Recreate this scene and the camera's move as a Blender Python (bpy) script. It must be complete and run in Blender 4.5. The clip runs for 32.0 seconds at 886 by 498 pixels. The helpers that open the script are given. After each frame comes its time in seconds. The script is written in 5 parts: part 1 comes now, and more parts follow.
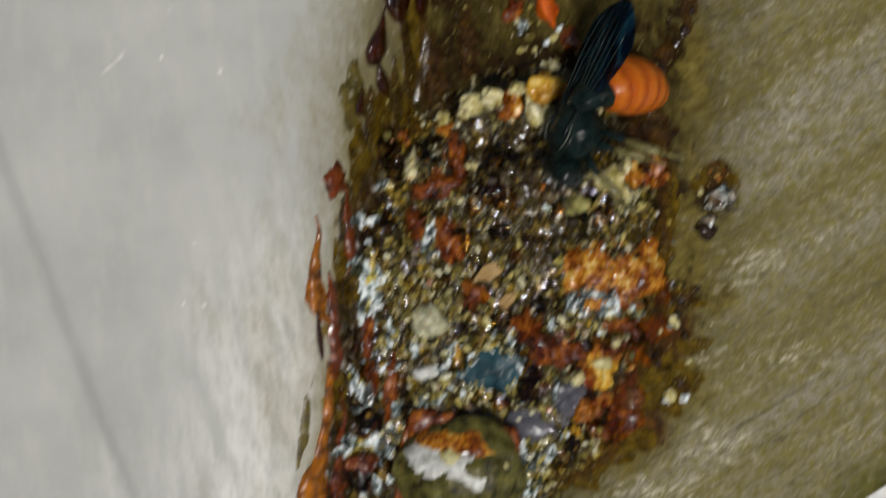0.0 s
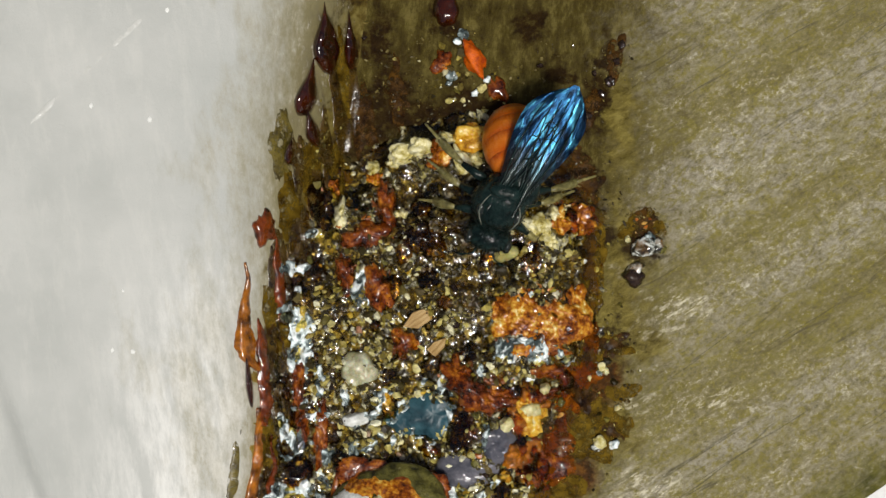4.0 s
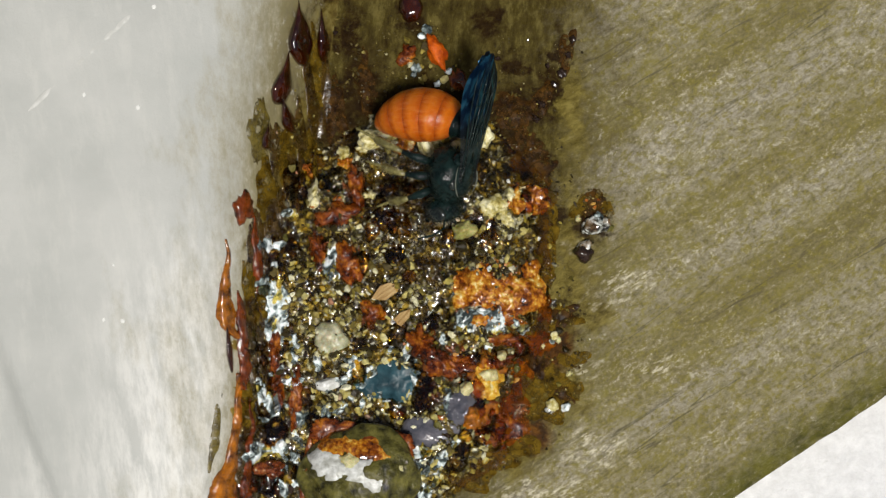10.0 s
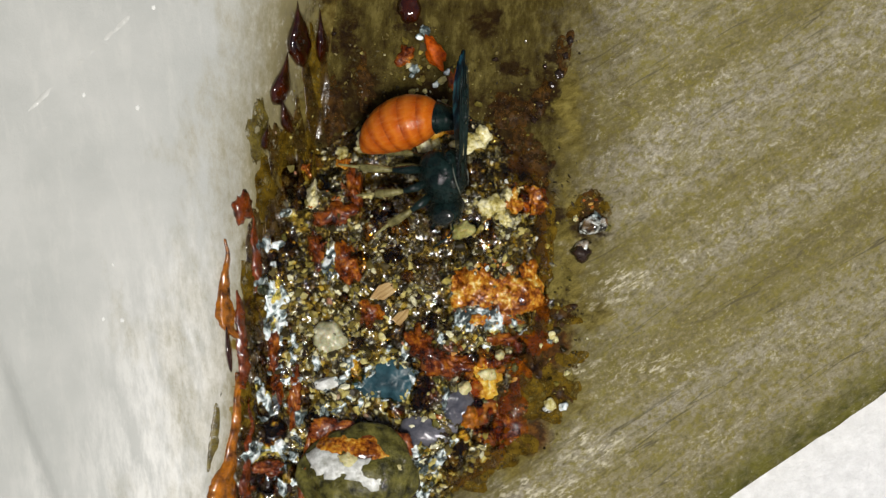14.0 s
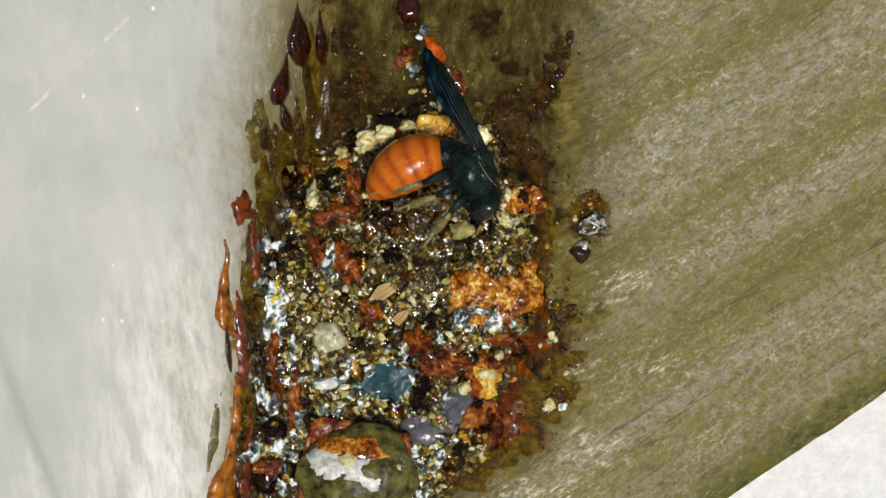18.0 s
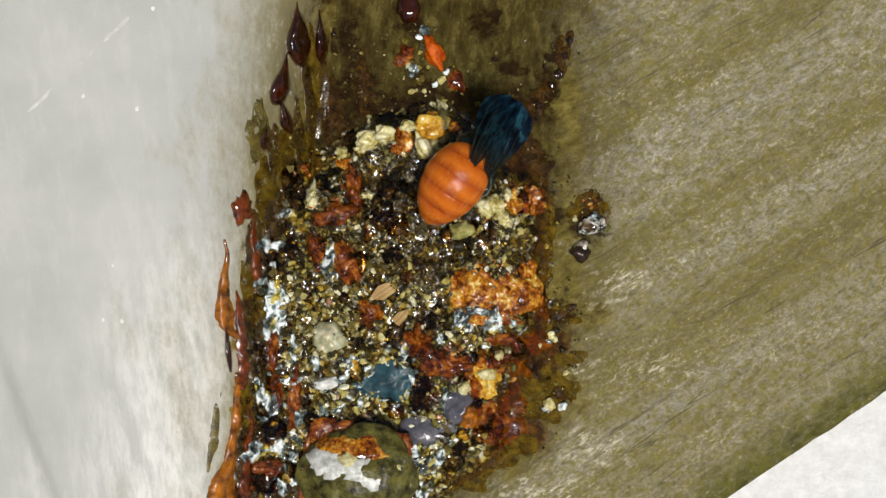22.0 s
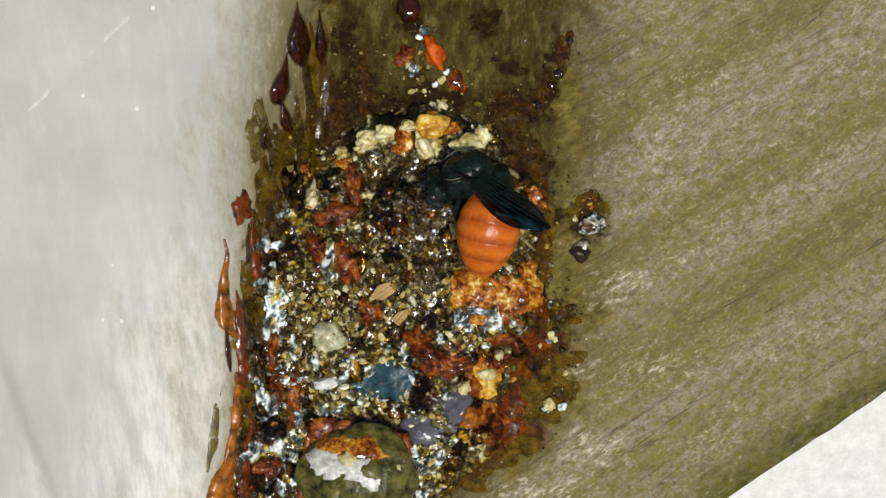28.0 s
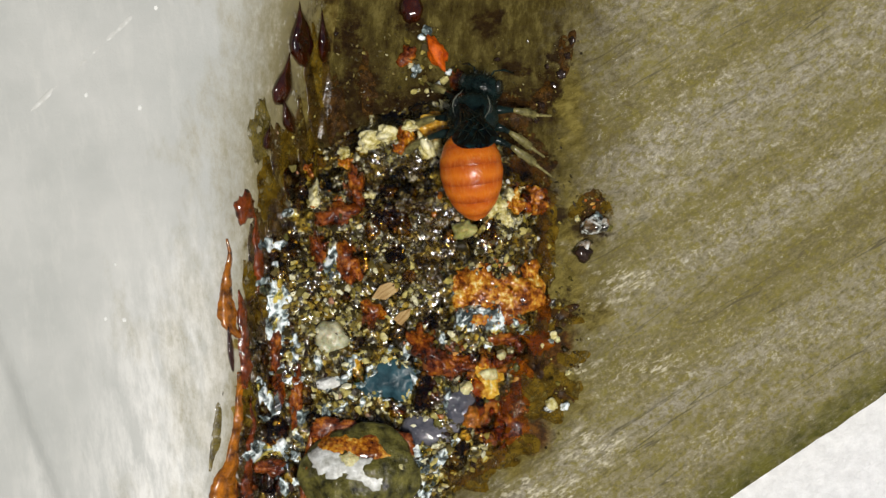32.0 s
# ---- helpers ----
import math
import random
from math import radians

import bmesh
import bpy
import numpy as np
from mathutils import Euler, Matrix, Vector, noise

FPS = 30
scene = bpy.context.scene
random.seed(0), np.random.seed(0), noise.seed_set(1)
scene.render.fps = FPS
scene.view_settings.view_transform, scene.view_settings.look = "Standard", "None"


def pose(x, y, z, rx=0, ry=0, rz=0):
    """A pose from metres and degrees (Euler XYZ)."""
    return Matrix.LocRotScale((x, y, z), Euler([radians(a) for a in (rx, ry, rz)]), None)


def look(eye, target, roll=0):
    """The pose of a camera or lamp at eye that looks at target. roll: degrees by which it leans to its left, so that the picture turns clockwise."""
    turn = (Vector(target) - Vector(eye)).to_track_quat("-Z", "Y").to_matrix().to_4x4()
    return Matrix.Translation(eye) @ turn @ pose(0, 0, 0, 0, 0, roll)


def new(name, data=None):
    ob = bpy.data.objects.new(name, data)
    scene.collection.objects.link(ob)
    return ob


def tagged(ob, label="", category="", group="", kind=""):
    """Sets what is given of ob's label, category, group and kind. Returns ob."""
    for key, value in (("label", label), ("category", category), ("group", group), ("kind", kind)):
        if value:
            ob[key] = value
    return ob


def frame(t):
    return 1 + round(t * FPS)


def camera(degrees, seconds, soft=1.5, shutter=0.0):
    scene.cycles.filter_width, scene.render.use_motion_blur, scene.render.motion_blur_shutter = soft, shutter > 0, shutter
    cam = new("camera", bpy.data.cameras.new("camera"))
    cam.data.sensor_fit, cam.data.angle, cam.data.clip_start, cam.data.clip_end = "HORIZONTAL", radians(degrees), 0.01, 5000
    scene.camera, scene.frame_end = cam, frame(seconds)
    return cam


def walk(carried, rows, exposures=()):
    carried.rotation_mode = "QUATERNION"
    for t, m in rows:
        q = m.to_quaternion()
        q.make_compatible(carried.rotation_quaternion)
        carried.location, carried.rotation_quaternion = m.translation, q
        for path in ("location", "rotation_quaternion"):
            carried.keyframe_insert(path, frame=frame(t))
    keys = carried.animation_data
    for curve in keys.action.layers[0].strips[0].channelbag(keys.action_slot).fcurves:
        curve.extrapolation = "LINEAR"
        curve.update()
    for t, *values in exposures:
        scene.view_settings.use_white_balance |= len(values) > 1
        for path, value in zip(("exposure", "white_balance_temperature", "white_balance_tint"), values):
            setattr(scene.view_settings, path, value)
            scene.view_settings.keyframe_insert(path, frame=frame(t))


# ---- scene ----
LENS = 30.0
EYE = 0.1463
MM = 0.001
cam = camera(LENS, 32.0, soft=1.4, shutter=0.8)
PATH = [
    (0, pose(-0.00453, 0.00411, 0.13301, -2.637, 1.895, 0.228)),
    (0.5, pose(-0.00320, 0.00546, 0.13325, -0.549, 0.998, 0.552)),
    (1, pose(-0.00105, 0.00530, 0.13315, -0.272, 1.229, 0.388)),
    (1.5, pose(-0.00029, 0.00353, 0.13347, 0.277, 1.491, 0.143)),
    (2, pose(0.00012, 0.00137, 0.13351, 0.987, 1.657, 0.006)),
    (3, pose(-0.00034, 0.00063, 0.13375, 0.853, 1.481, 0.054)),
    (3.5, pose(-0.00068, 0.00104, 0.13355, 0.524, 1.336, -0.002)),
    (5.5, pose(-0.00043, 0.00016, 0.14057, 0.285, 0.529, 0.039)),
    (6, pose(0.00063, 0.00015, 0.14294, 0.108, 0.653, 0.004)),
    (6.5, pose(-0.00008, -0.00057, 0.14455, 0.280, 0.167, 0.031)),
    (7, pose(-0.00000, -0.00039, 0.14537, 0.147, 0.093, 0.052)),
    (8, pose(-0.00018, -0.00104, 0.14553, 0.407, 0.014, -0.034)),
    (10, pose(0.00019, -0.00058, 0.14557, 0.227, 0.155, -0.023)),
    (12, pose(0.00051, -0.00086, 0.14599, 0.322, 0.232, 0.003)),
    (14.5, pose(-0.00001, -0.00111, 0.14622, 0.434, 0.008, -0.038)),
    (19, pose(0.00000, -0.00000, 0.14630, 0.000, 0.000, 0.000)),
    (24, pose(-0.00008, 0.00015, 0.14628, -0.061, -0.055, -0.033)),
    (28, pose(-0.00050, -0.00026, 0.14622, 0.100, -0.205, 0.010)),
    (30, pose(0.00043, -0.00109, 0.14640, 0.418, 0.210, -0.021)),
    (32, pose(0.00032, -0.00066, 0.14639, 0.250, 0.202, 0.024)),
]
walk(cam, PATH, exposures=[(0.0, -0.72), (1.0, -0.42), (2.0, -0.30), (3.0, -0.25), (6.0, -0.23), (32.0, -0.23)])

# ---- sky and sun ----
SUN_ELEVATION, SUN_TURN = radians(74), radians(150)
world = bpy.data.worlds.new("sky")
scene.world = world
world.use_nodes = True
sky = world.node_tree.nodes.new("ShaderNodeTexSky")
sky.sky_type, sky.sun_disc = "NISHITA", False
sky.dust_density, sky.air_density = 3.5, 0.9
sky.sun_elevation, sky.sun_rotation = SUN_ELEVATION, SUN_TURN
back = world.node_tree.nodes["Background"]
back.inputs["Strength"].default_value = 0.052
world.node_tree.links.new(sky.outputs[0], back.inputs["Color"])
sun = new("sun", bpy.data.lights.new("sun", "SUN"))
sun.data.energy, sun.data.angle, sun.data.color = 4.0, radians(12), (1.0, 0.97, 0.92)
toward = Vector((math.sin(SUN_TURN) * math.cos(SUN_ELEVATION), math.cos(SUN_TURN) * math.cos(SUN_ELEVATION), math.sin(SUN_ELEVATION)))
sun.matrix_world = look(toward, (0, 0, 0))


# ---- materials ----
class Nodes:
    """A node material in the making; texture space is in millimetres."""

    def __init__(self, name, local=False):
        self.mat = bpy.data.materials.new(name)
        self.mat.use_nodes = True
        self.tree = self.mat.node_tree
        self.bsdf = self.tree.nodes["Principled BSDF"]
        if local:
            place = self.tree.nodes.new("ShaderNodeTexCoord").outputs["Object"]
        else:
            place = self.tree.nodes.new("ShaderNodeNewGeometry").outputs["Position"]
        self.place = self.mapped(place, 0, (1000, 1000, 1000))

    def link(self, a, b):
        self.tree.links.new(a, b)

    def mapped(self, place, turn, scale):
        n = self.tree.nodes.new("ShaderNodeMapping")
        n.vector_type = "TEXTURE"
        n.inputs["Rotation"].default_value = (0, 0, radians(turn))
        n.inputs["Scale"].default_value = [1 / s for s in scale]
        self.link(place, n.inputs["Vector"])
        return n.outputs[0]

    def noise(self, scale, detail=4, rough=0.6, place=None, warp=0.0):
        n = self.tree.nodes.new("ShaderNodeTexNoise")
        n.inputs["Scale"].default_value, n.inputs["Detail"].default_value = scale, detail
        n.inputs["Roughness"].default_value, n.inputs["Distortion"].default_value = rough, warp
        self.link(place or self.place, n.inputs["Vector"])
        return n.outputs["Fac"]

    def ramp(self, value, *stops):
        n = self.tree.nodes.new("ShaderNodeValToRGB")
        e = n.color_ramp.elements
        while len(e) < len(stops):
            e.new(0.5)
        for k, (p, c) in zip(e, stops):
            k.position = p
            k.color = (*c, 1) if isinstance(c, tuple) else (c, c, c, 1)
        self.link(value, n.inputs[0])
        return n.outputs[0]

    def mix(self, fac, a, b, how="MIX"):
        n = self.tree.nodes.new("ShaderNodeMix")
        n.data_type, n.blend_type, n.clamp_factor = "RGBA", how, True
        for v, s in ((fac, n.inputs[0]), (a, n.inputs[6]), (b, n.inputs[7])):
            if isinstance(v, (int, float)):
                s.default_value = v
            elif isinstance(v, tuple):
                s.default_value = (*v, 1)
            else:
                self.link(v, s)
        return n.outputs[2]

    def math(self, how, a, b=0.0):
        n = self.tree.nodes.new("ShaderNodeMath")
        n.operation = how
        for v, s in ((a, n.inputs[0]), (b, n.inputs[1])):
            if isinstance(v, (int, float)):
                s.default_value = v
            else:
                self.link(v, s)
        return n.outputs[0]

    def set(self, **values):
        for key, v in values.items():
            s = self.bsdf.inputs[key.replace("_", " ")]
            if isinstance(v, tuple) and len(v) == 3 and s.type == "RGBA":
                s.default_value = (*v, 1)
            elif isinstance(v, (int, float, tuple)):
                s.default_value = v
            else:
                self.link(v, s)
        return self

    def bump(self, height, mm, strength=1.0):
        n = self.tree.nodes.new("ShaderNodeBump")
        n.inputs["Strength"].default_value, n.inputs["Distance"].default_value = strength, mm * MM
        self.link(height, n.inputs["Height"])
        self.link(n.outputs[0], self.bsdf.inputs["Normal"])
        if "Coat Normal" in self.bsdf.inputs:
            self.link(n.outputs[0], self.bsdf.inputs["Coat Normal"])
        return self

    def random(self, island=False):
        if island:
            return self.tree.nodes.new("ShaderNodeNewGeometry").outputs["Random Per Island"]
        return self.tree.nodes.new("ShaderNodeObjectInfo").outputs["Random"]


def wet(name, dark, light, rough=0.12, size=1.2, relief=0.06, local=False, coat=0.0, sss=0.0, fine=5.0, spec=0.5, thin=None):
    """A wet or waxy mineral or resin surface in two tones; thin: noise levels at which it is rubbed through and full.
    """
    n = Nodes(name, local)
    tone = n.noise(size, 5, 0.65)
    grain = n.noise(fine, 3, 0.6)
    n.set(Base_Color=n.ramp(tone, (0.33, dark), (0.68, light)), Roughness=n.ramp(grain, (0.3, rough * 0.5), (0.75, min(1.0, rough * 2.0))))
    n.set(Specular_IOR_Level=spec)
    if coat:
        n.set(Coat_Weight=coat, Coat_Roughness=0.04)
    if sss:
        n.set(Subsurface_Weight=sss, Subsurface_Radius=(1.0, 0.35, 0.1), Subsurface_Scale=0.0012)
    if thin:
        n.set(Alpha=n.ramp(n.noise(1.5, 5, 0.7, None, 0.5), (thin[0], 0.0), (thin[1], 1.0)))
    return n.bump(n.mix(0.5, grain, tone), relief).mat


# ---- the plan: 20 units to the millimetre, drawn as seen from 146 mm above the board ----
def clamp(v, a=0.0, b=1.0):
    return max(a, min(b, v))


def smooth(v):
    v = clamp(v)
    return v * v * (3 - 2 * v)


def along(v, *knots):
    """Piecewise linear through (v, value) knots."""
    for (a, p), (b, q) in zip(knots, knots[1:]):
        if v <= b:
            return p + (q - p) * (v - a) / (b - a)
    a, p = knots[-2]
    b, q = knots[-1]
    return q + (q - p) / (b - a) * (v - b)


def foot(v):
    return along(v, (-300, 640), (0, 596), (250, 556), (500, 530), (900, 505), (1300, 480))


def rail_height(u, v):
    """Height in mm of the pale rail over the board."""
    d = min((foot(v) - u) * 0.05, 48.0)
    w, knee = 1.1, along(v, (-300, 8.4), (0, 7.4), (500, 6.4), (900, 6.0), (1300, 5.8))
    low = -w * math.log(math.exp(-min(d, 60) / w) + math.exp(-knee / w))
    seam = smooth(((v - 590) * 0.377 - u) / 26) * smooth((d - 12) / 4)
    return 0.16 * d + 0.95 * low - 0.7 * seam


OUTLINE = [(480, 1300), (412, 960), (420, 800), (430, 640), (446, 520), (472, 420), (510, 330), (600, 262), (660, 226), (760, 196), (850, 226), (905, 280), (950, 330),
           (962, 430), (955, 590), (905, 690), (880, 790), (800, 860), (760, 960), (740, 1300)]


def inside(u, v):
    """Plan units from the mound's edge, positive inside."""
    best, odd = 1e9, False
    for (a, b), (c, d) in zip(OUTLINE, OUTLINE[1:] + OUTLINE[:1]):
        t = clamp(((u - a) * (c - a) + (v - b) * (d - b)) / ((c - a) ** 2 + (d - b) ** 2))
        best = min(best, math.hypot(u - a - t * (c - a), v - b - t * (d - b)))
        if (b > v) != (d > v) and u < a + (v - b) / (d - b) * (c - a):
            odd = not odd
    return best if odd else -best


def bowl(u, v, cu, cv, ru, rv):
    return math.exp(-(((u - cu) / ru) ** 2 + ((v - cv) / rv) ** 2))


def mound_height(u, v):
    e = inside(u, v) + 20 * noise.noise((u * 0.03, v * 0.03, 3)) + 11 * noise.noise((u * 0.08, v * 0.08, 6))
    h = 3.0 * smooth((e + 14) / 80)
    if e < -14:
        return -0.25
    h *= 0.85 + 0.35 * noise.noise((u * 0.011, v * 0.011, 7))
    h += 0.5 * bowl(u, v, 700, 240, 120, 30) - 1.9 * bowl(u, v, 700, 300, 75, 34) + 0.6 * bowl(u, v, 870, 520, 70, 60)
    h -= 1.1 * bowl(u, v, 700, 690, 60, 45)
    h = max(h, max(0.0, rail_height(u, v)) + 0.55 * smooth((e + 14) / 30) - 0.2)
    k = smooth((e + 10) / 40)
    x, y = 0.0425 * u - 0.0263 * v, 0.0263 * u + 0.0425 * v
    h += k * (0.60 * noise.noise((x * 0.9, y * 0.9, 0)) + 0.28 * noise.noise((x * 2.9, y * 2.9, 9)))
    near = noise.voronoi((x * 1.2, y * 1.2, 2.0))[0]
    h += k * 0.85 * (0.35 - near[0])
    h += k * 0.30 * (0.3 - abs(noise.noise((x * 1.3, y * 1.3, 4.0)))) + k * 0.26 * (0.3 - abs(noise.noise((x * 2.7, y * 2.7, 8.0))))
    return h


def surface(u, v):
    return max(0.0, rail_height(u, v), mound_height(u, v) if -40 < inside(u, v) else 0.0)


def at(u, v, z):
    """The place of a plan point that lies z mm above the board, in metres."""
    k = 0.05 * MM * (1 - z * MM / EYE)
    return Vector(((u - 784) * k, (441 - v) * k, z * MM))


def on(u, v, lift=0.0):
    return at(u, v, surface(u, v) + lift)


# ---- making meshes, in millimetres ----
def part(name, bm, material, parent=None, label="", flat=False, m=None):
    """Links a bmesh in mm as one mesh object, under a parent where one is given."""
    me = bpy.data.meshes.new(name)
    bmesh.ops.scale(bm, vec=(MM, MM, MM), verts=bm.verts)
    bm.to_mesh(me)
    bm.free()
    if material:
        me.materials.append(material)
    if not flat:
        for p in me.polygons:
            p.use_smooth = True
    ob = new(name, me)
    if parent:
        ob.parent = parent
    if m:
        ob.matrix_basis = m
    if label:
        tagged(ob, label)
    return ob


def blob(rx, ry, rz, rough=0.15, seed=0, level=2, freq=0.9, sharp=False):
    """A lumpy rounded pebble or drop about the origin, radii in mm."""
    bm = bmesh.new()
    bmesh.ops.create_icosphere(bm, subdivisions=level, radius=1)
    for v in bm.verts:
        p = v.co.copy()
        k = 1 + rough * (noise.noise(p * freq + Vector((seed * 3.7, seed * 1.3, 0))) * 1.6 + 0.5 * noise.noise(p * freq * 2.7 + Vector((0, seed * 2.1, 0))))
        if sharp:
            q = p * k
            for i in range(5):
                lim = 0.62 + 0.25 * ((seed * 7 + i * 3) % 5) / 5
                d = q.dot(FACETS[(seed + i * 5) % len(FACETS)]) - lim
                if d > 0:
                    q -= FACETS[(seed + i * 5) % len(FACETS)] * d
            p, k = q * (1 + 0.10 * noise.noise(q * 3.5 + Vector((seed, 0, 0))) + 0.05 * noise.noise(q * 8)), 1
        v.co = Vector((p.x * rx, p.y * ry, p.z * rz)) * k
    return bm


FACETS = [Vector((random.gauss(0, 1), random.gauss(0, 1), random.gauss(0, 1))).normalized() for _ in range(40)]


def steps(a, b, step):
    n = max(1, round((b - a) / step))
    return [a + (b - a) * k / n for k in range(n + 1)]


def sheet(us, vs, height, base=-0.6):
    """A height field over the plan with a closed underside."""
    bm = bmesh.new()
    grid = [[bm.verts.new(at(u, v, height(u, v)) / MM) for u in us] for v in vs]
    for j in range(len(vs) - 1):
        for i in range(len(us) - 1):
            bm.faces.new((grid[j][i], grid[j + 1][i], grid[j + 1][i + 1], grid[j][i + 1]))
    rim = grid[0] + [r[-1] for r in grid[1:]] + grid[-1][-2::-1] + [r[0] for r in grid[-2:0:-1]]
    under = [bm.verts.new((p.co.x, p.co.y, base)) for p in rim]
    for k in range(len(rim)):
        bm.faces.new((rim[k], rim[(k + 1) % len(rim)], under[(k + 1) % len(rim)], under[k]))
    return bm


# ---- the setting ----
GRAIN = 32.5
EDGE_TURN = 33.9


def blots(n, spots, spread=1.2, size=0.45):
    """0 in the middle of irregular stains, 1 at their rims; spots of (u, v, ru, rv) on the plan."""
    wob = n.tree.nodes.new("ShaderNodeTexNoise")
    wob.inputs["Scale"].default_value = size
    wob.inputs["Detail"].default_value = 5
    wob.inputs["Roughness"].default_value = 0.65
    n.link(n.place, wob.inputs["Vector"])
    shift = n.tree.nodes.new("ShaderNodeVectorMath")
    shift.operation = "MULTIPLY_ADD"
    n.link(wob.outputs["Color"], shift.inputs[0])
    shift.inputs[1].default_value = (spread * 4,) * 3
    shift.inputs[2].default_value = (-spread * 2,) * 3
    moved = n.tree.nodes.new("ShaderNodeVectorMath")
    moved.operation = "ADD"
    n.link(n.place, moved.inputs[0])
    n.link(shift.outputs[0], moved.inputs[1])
    near = None
    for u, v, ru, rv in spots:
        sx, sy = 20.0 / ru, 20.0 / rv
        m = n.tree.nodes.new("ShaderNodeMapping")
        m.inputs["Scale"].default_value = (sx, sy, 0)
        m.inputs["Location"].default_value = (-(u - 784) * 0.05 * sx, -(441 - v) * 0.05 * sy, 0)
        n.link(moved.outputs[0], m.inputs["Vector"])
        d = n.tree.nodes.new("ShaderNodeVectorMath")
        d.operation = "LENGTH"
        n.link(m.outputs[0], d.inputs[0])
        near = d.outputs["Value"] if near is None else n.math("MINIMUM", near, d.outputs["Value"])
    return near


def board_material():
    n = Nodes("weathered_timber")
    along_grain = lambda k: n.mapped(n.place, GRAIN, (k, 1.0, 1.0))
    bands = n.noise(0.15, 4, 0.5, along_grain(0.045))
    fleck = n.noise(1.35, 5, 0.74, along_grain(0.55), 0.6)
    fine = n.noise(3.6, 4, 0.75, along_grain(0.8))
    moss = n.noise(0.40, 5, 0.7)
    blotch = n.noise(1.5, 6, 0.75, along_grain(0.70), 0.4)
    colour = n.ramp(n.math("ADD", n.math("MULTIPLY", bands, 0.7), n.math("MULTIPLY", blotch, 0.3)), (0.39, (0.120, 0.099, 0.030)), (0.465, (0.200, 0.171, 0.074)), (0.53, (0.252, 0.223, 0.134)), (0.62, (0.304, 0.275, 0.200)))
    colour = n.mix(n.ramp(blotch, (0.40, 0.75), (0.52, 0.0)), colour, (0.20, 0.168, 0.026))
    tone = n.math("ADD", n.math("MULTIPLY", fleck, 0.5), n.math("MULTIPLY", fine, 0.5))
    colour = n.mix(n.ramp(tone, (0.36, 0.95), (0.52, 0.0)), colour, (0.105, 0.088, 0.036))
    wear_sheen = n.noise(0.22, 4, 0.65, along_grain(0.28))
    colour = n.mix(n.math("MULTIPLY", n.ramp(tone, (0.52, 0.0), (0.62, 0.6)), n.ramp(wear_sheen, (0.44, 0.15), (0.62, 1.0))), colour, (0.60, 0.55, 0.42))
    colour = n.mix(n.ramp(moss, (0.50, 0.0), (0.64, 0.35)), colour, (0.19, 0.165, 0.040))
    crack = n.math("ABSOLUTE", n.math("SUBTRACT", n.noise(0.42, 3, 0.55, along_grain(0.06)), 0.5))
    colour = n.mix(n.math("MULTIPLY", n.ramp(crack, (0.0, 0.85), (0.012, 0.0)), n.ramp(wear_sheen, (0.40, 1.0), (0.52, 0.0))), colour, (0.07, 0.060, 0.030))
    x = n.tree.nodes.new("ShaderNodeSeparateXYZ")
    n.link(n.place, x.inputs[0])
    # algae along the lower edge
    c, s = math.cos(radians(EDGE_TURN)), math.sin(radians(EDGE_TURN))
    rim = n.math("ADD", n.math("MULTIPLY", n.math("SUBTRACT", x.outputs["X"], 25.6), -s), n.math("MULTIPLY", n.math("ADD", x.outputs["Y"], 22.0), c))
    algae = n.ramp(n.math("ADD", n.math("MULTIPLY", rim, 0.16), n.math("MULTIPLY", n.noise(0.35, 5, 0.7), 0.8)), (0.56, 1.0), (1.0, 0.0))
    colour = n.mix(n.math("MULTIPLY", algae, n.ramp(fleck, (0.4, 1.0), (0.66, 0.55))), colour, n.ramp(moss, (0.4, (0.050, 0.048, 0.007)), (0.6, (0.105, 0.098, 0.010))))
    # resin soaked into the timber round the nest
    off = n.math("MAXIMUM", n.math("SUBTRACT", x.outputs["X"], n.math("ADD", 2.5, n.math("MULTIPLY", x.outputs["Y"], 0.08))), 0.0)
    low = n.math("MAXIMUM", n.math("MULTIPLY", n.math("ADD", x.outputs["Y"], 9.0), -0.55), 0.0)
    off = n.math("ADD", off, low)
    far = n.math("MAXIMUM", n.math("SUBTRACT", n.math("ABSOLUTE", n.math("ADD", x.outputs["X"], 5.0)), 40.0), 0.0)
    off = n.math("ADD", off, n.math("ADD", far, n.math("MAXIMUM", n.math("SUBTRACT", x.outputs["Y"], 50.0), 0.0)))
    halo = n.math("ADD", n.math("MULTIPLY", off, 0.056), n.math("MULTIPLY", n.math("SUBTRACT", n.noise(0.26, 6, 0.72), 0.5), 0.75))
    soak = n.ramp(halo, (0.28, 0.98), (0.46, 0.70), (0.82, 0.0))
    colour = n.mix(soak, colour, n.ramp(n.noise(0.8, 6, 0.76, n.mapped(n.place, 84, (0.45, 1.0, 1.0))), (0.34, (0.018, 0.010, 0.001)), (0.5, (0.058, 0.043, 0.008)), (0.62, (0.118, 0.094, 0.024))))
    flecks = n.ramp(n.math("ADD", n.math("MULTIPLY", tone, 0.8), n.math("MULTIPLY", n.noise(0.5, 3, 0.6, along_grain(0.4)), 0.2)), (0.56, 0.0), (0.64, 0.42))
    colour = n.mix(n.math("MULTIPLY", flecks, n.ramp(soak, (0.45, 1.0), (0.85, 0.0))), colour, (0.60, 0.57, 0.46))
    # bleached fibres round the stains
    pale = blots(n, ((1060, 545, 70, 34), (1110, 500, 70, 24), (1020, 650, 40, 30), (960, 868, 110, 26), (1060, 790, 80, 30), (1150, 640, 60, 20), (1000, 440, 30, 20)), 1.6)
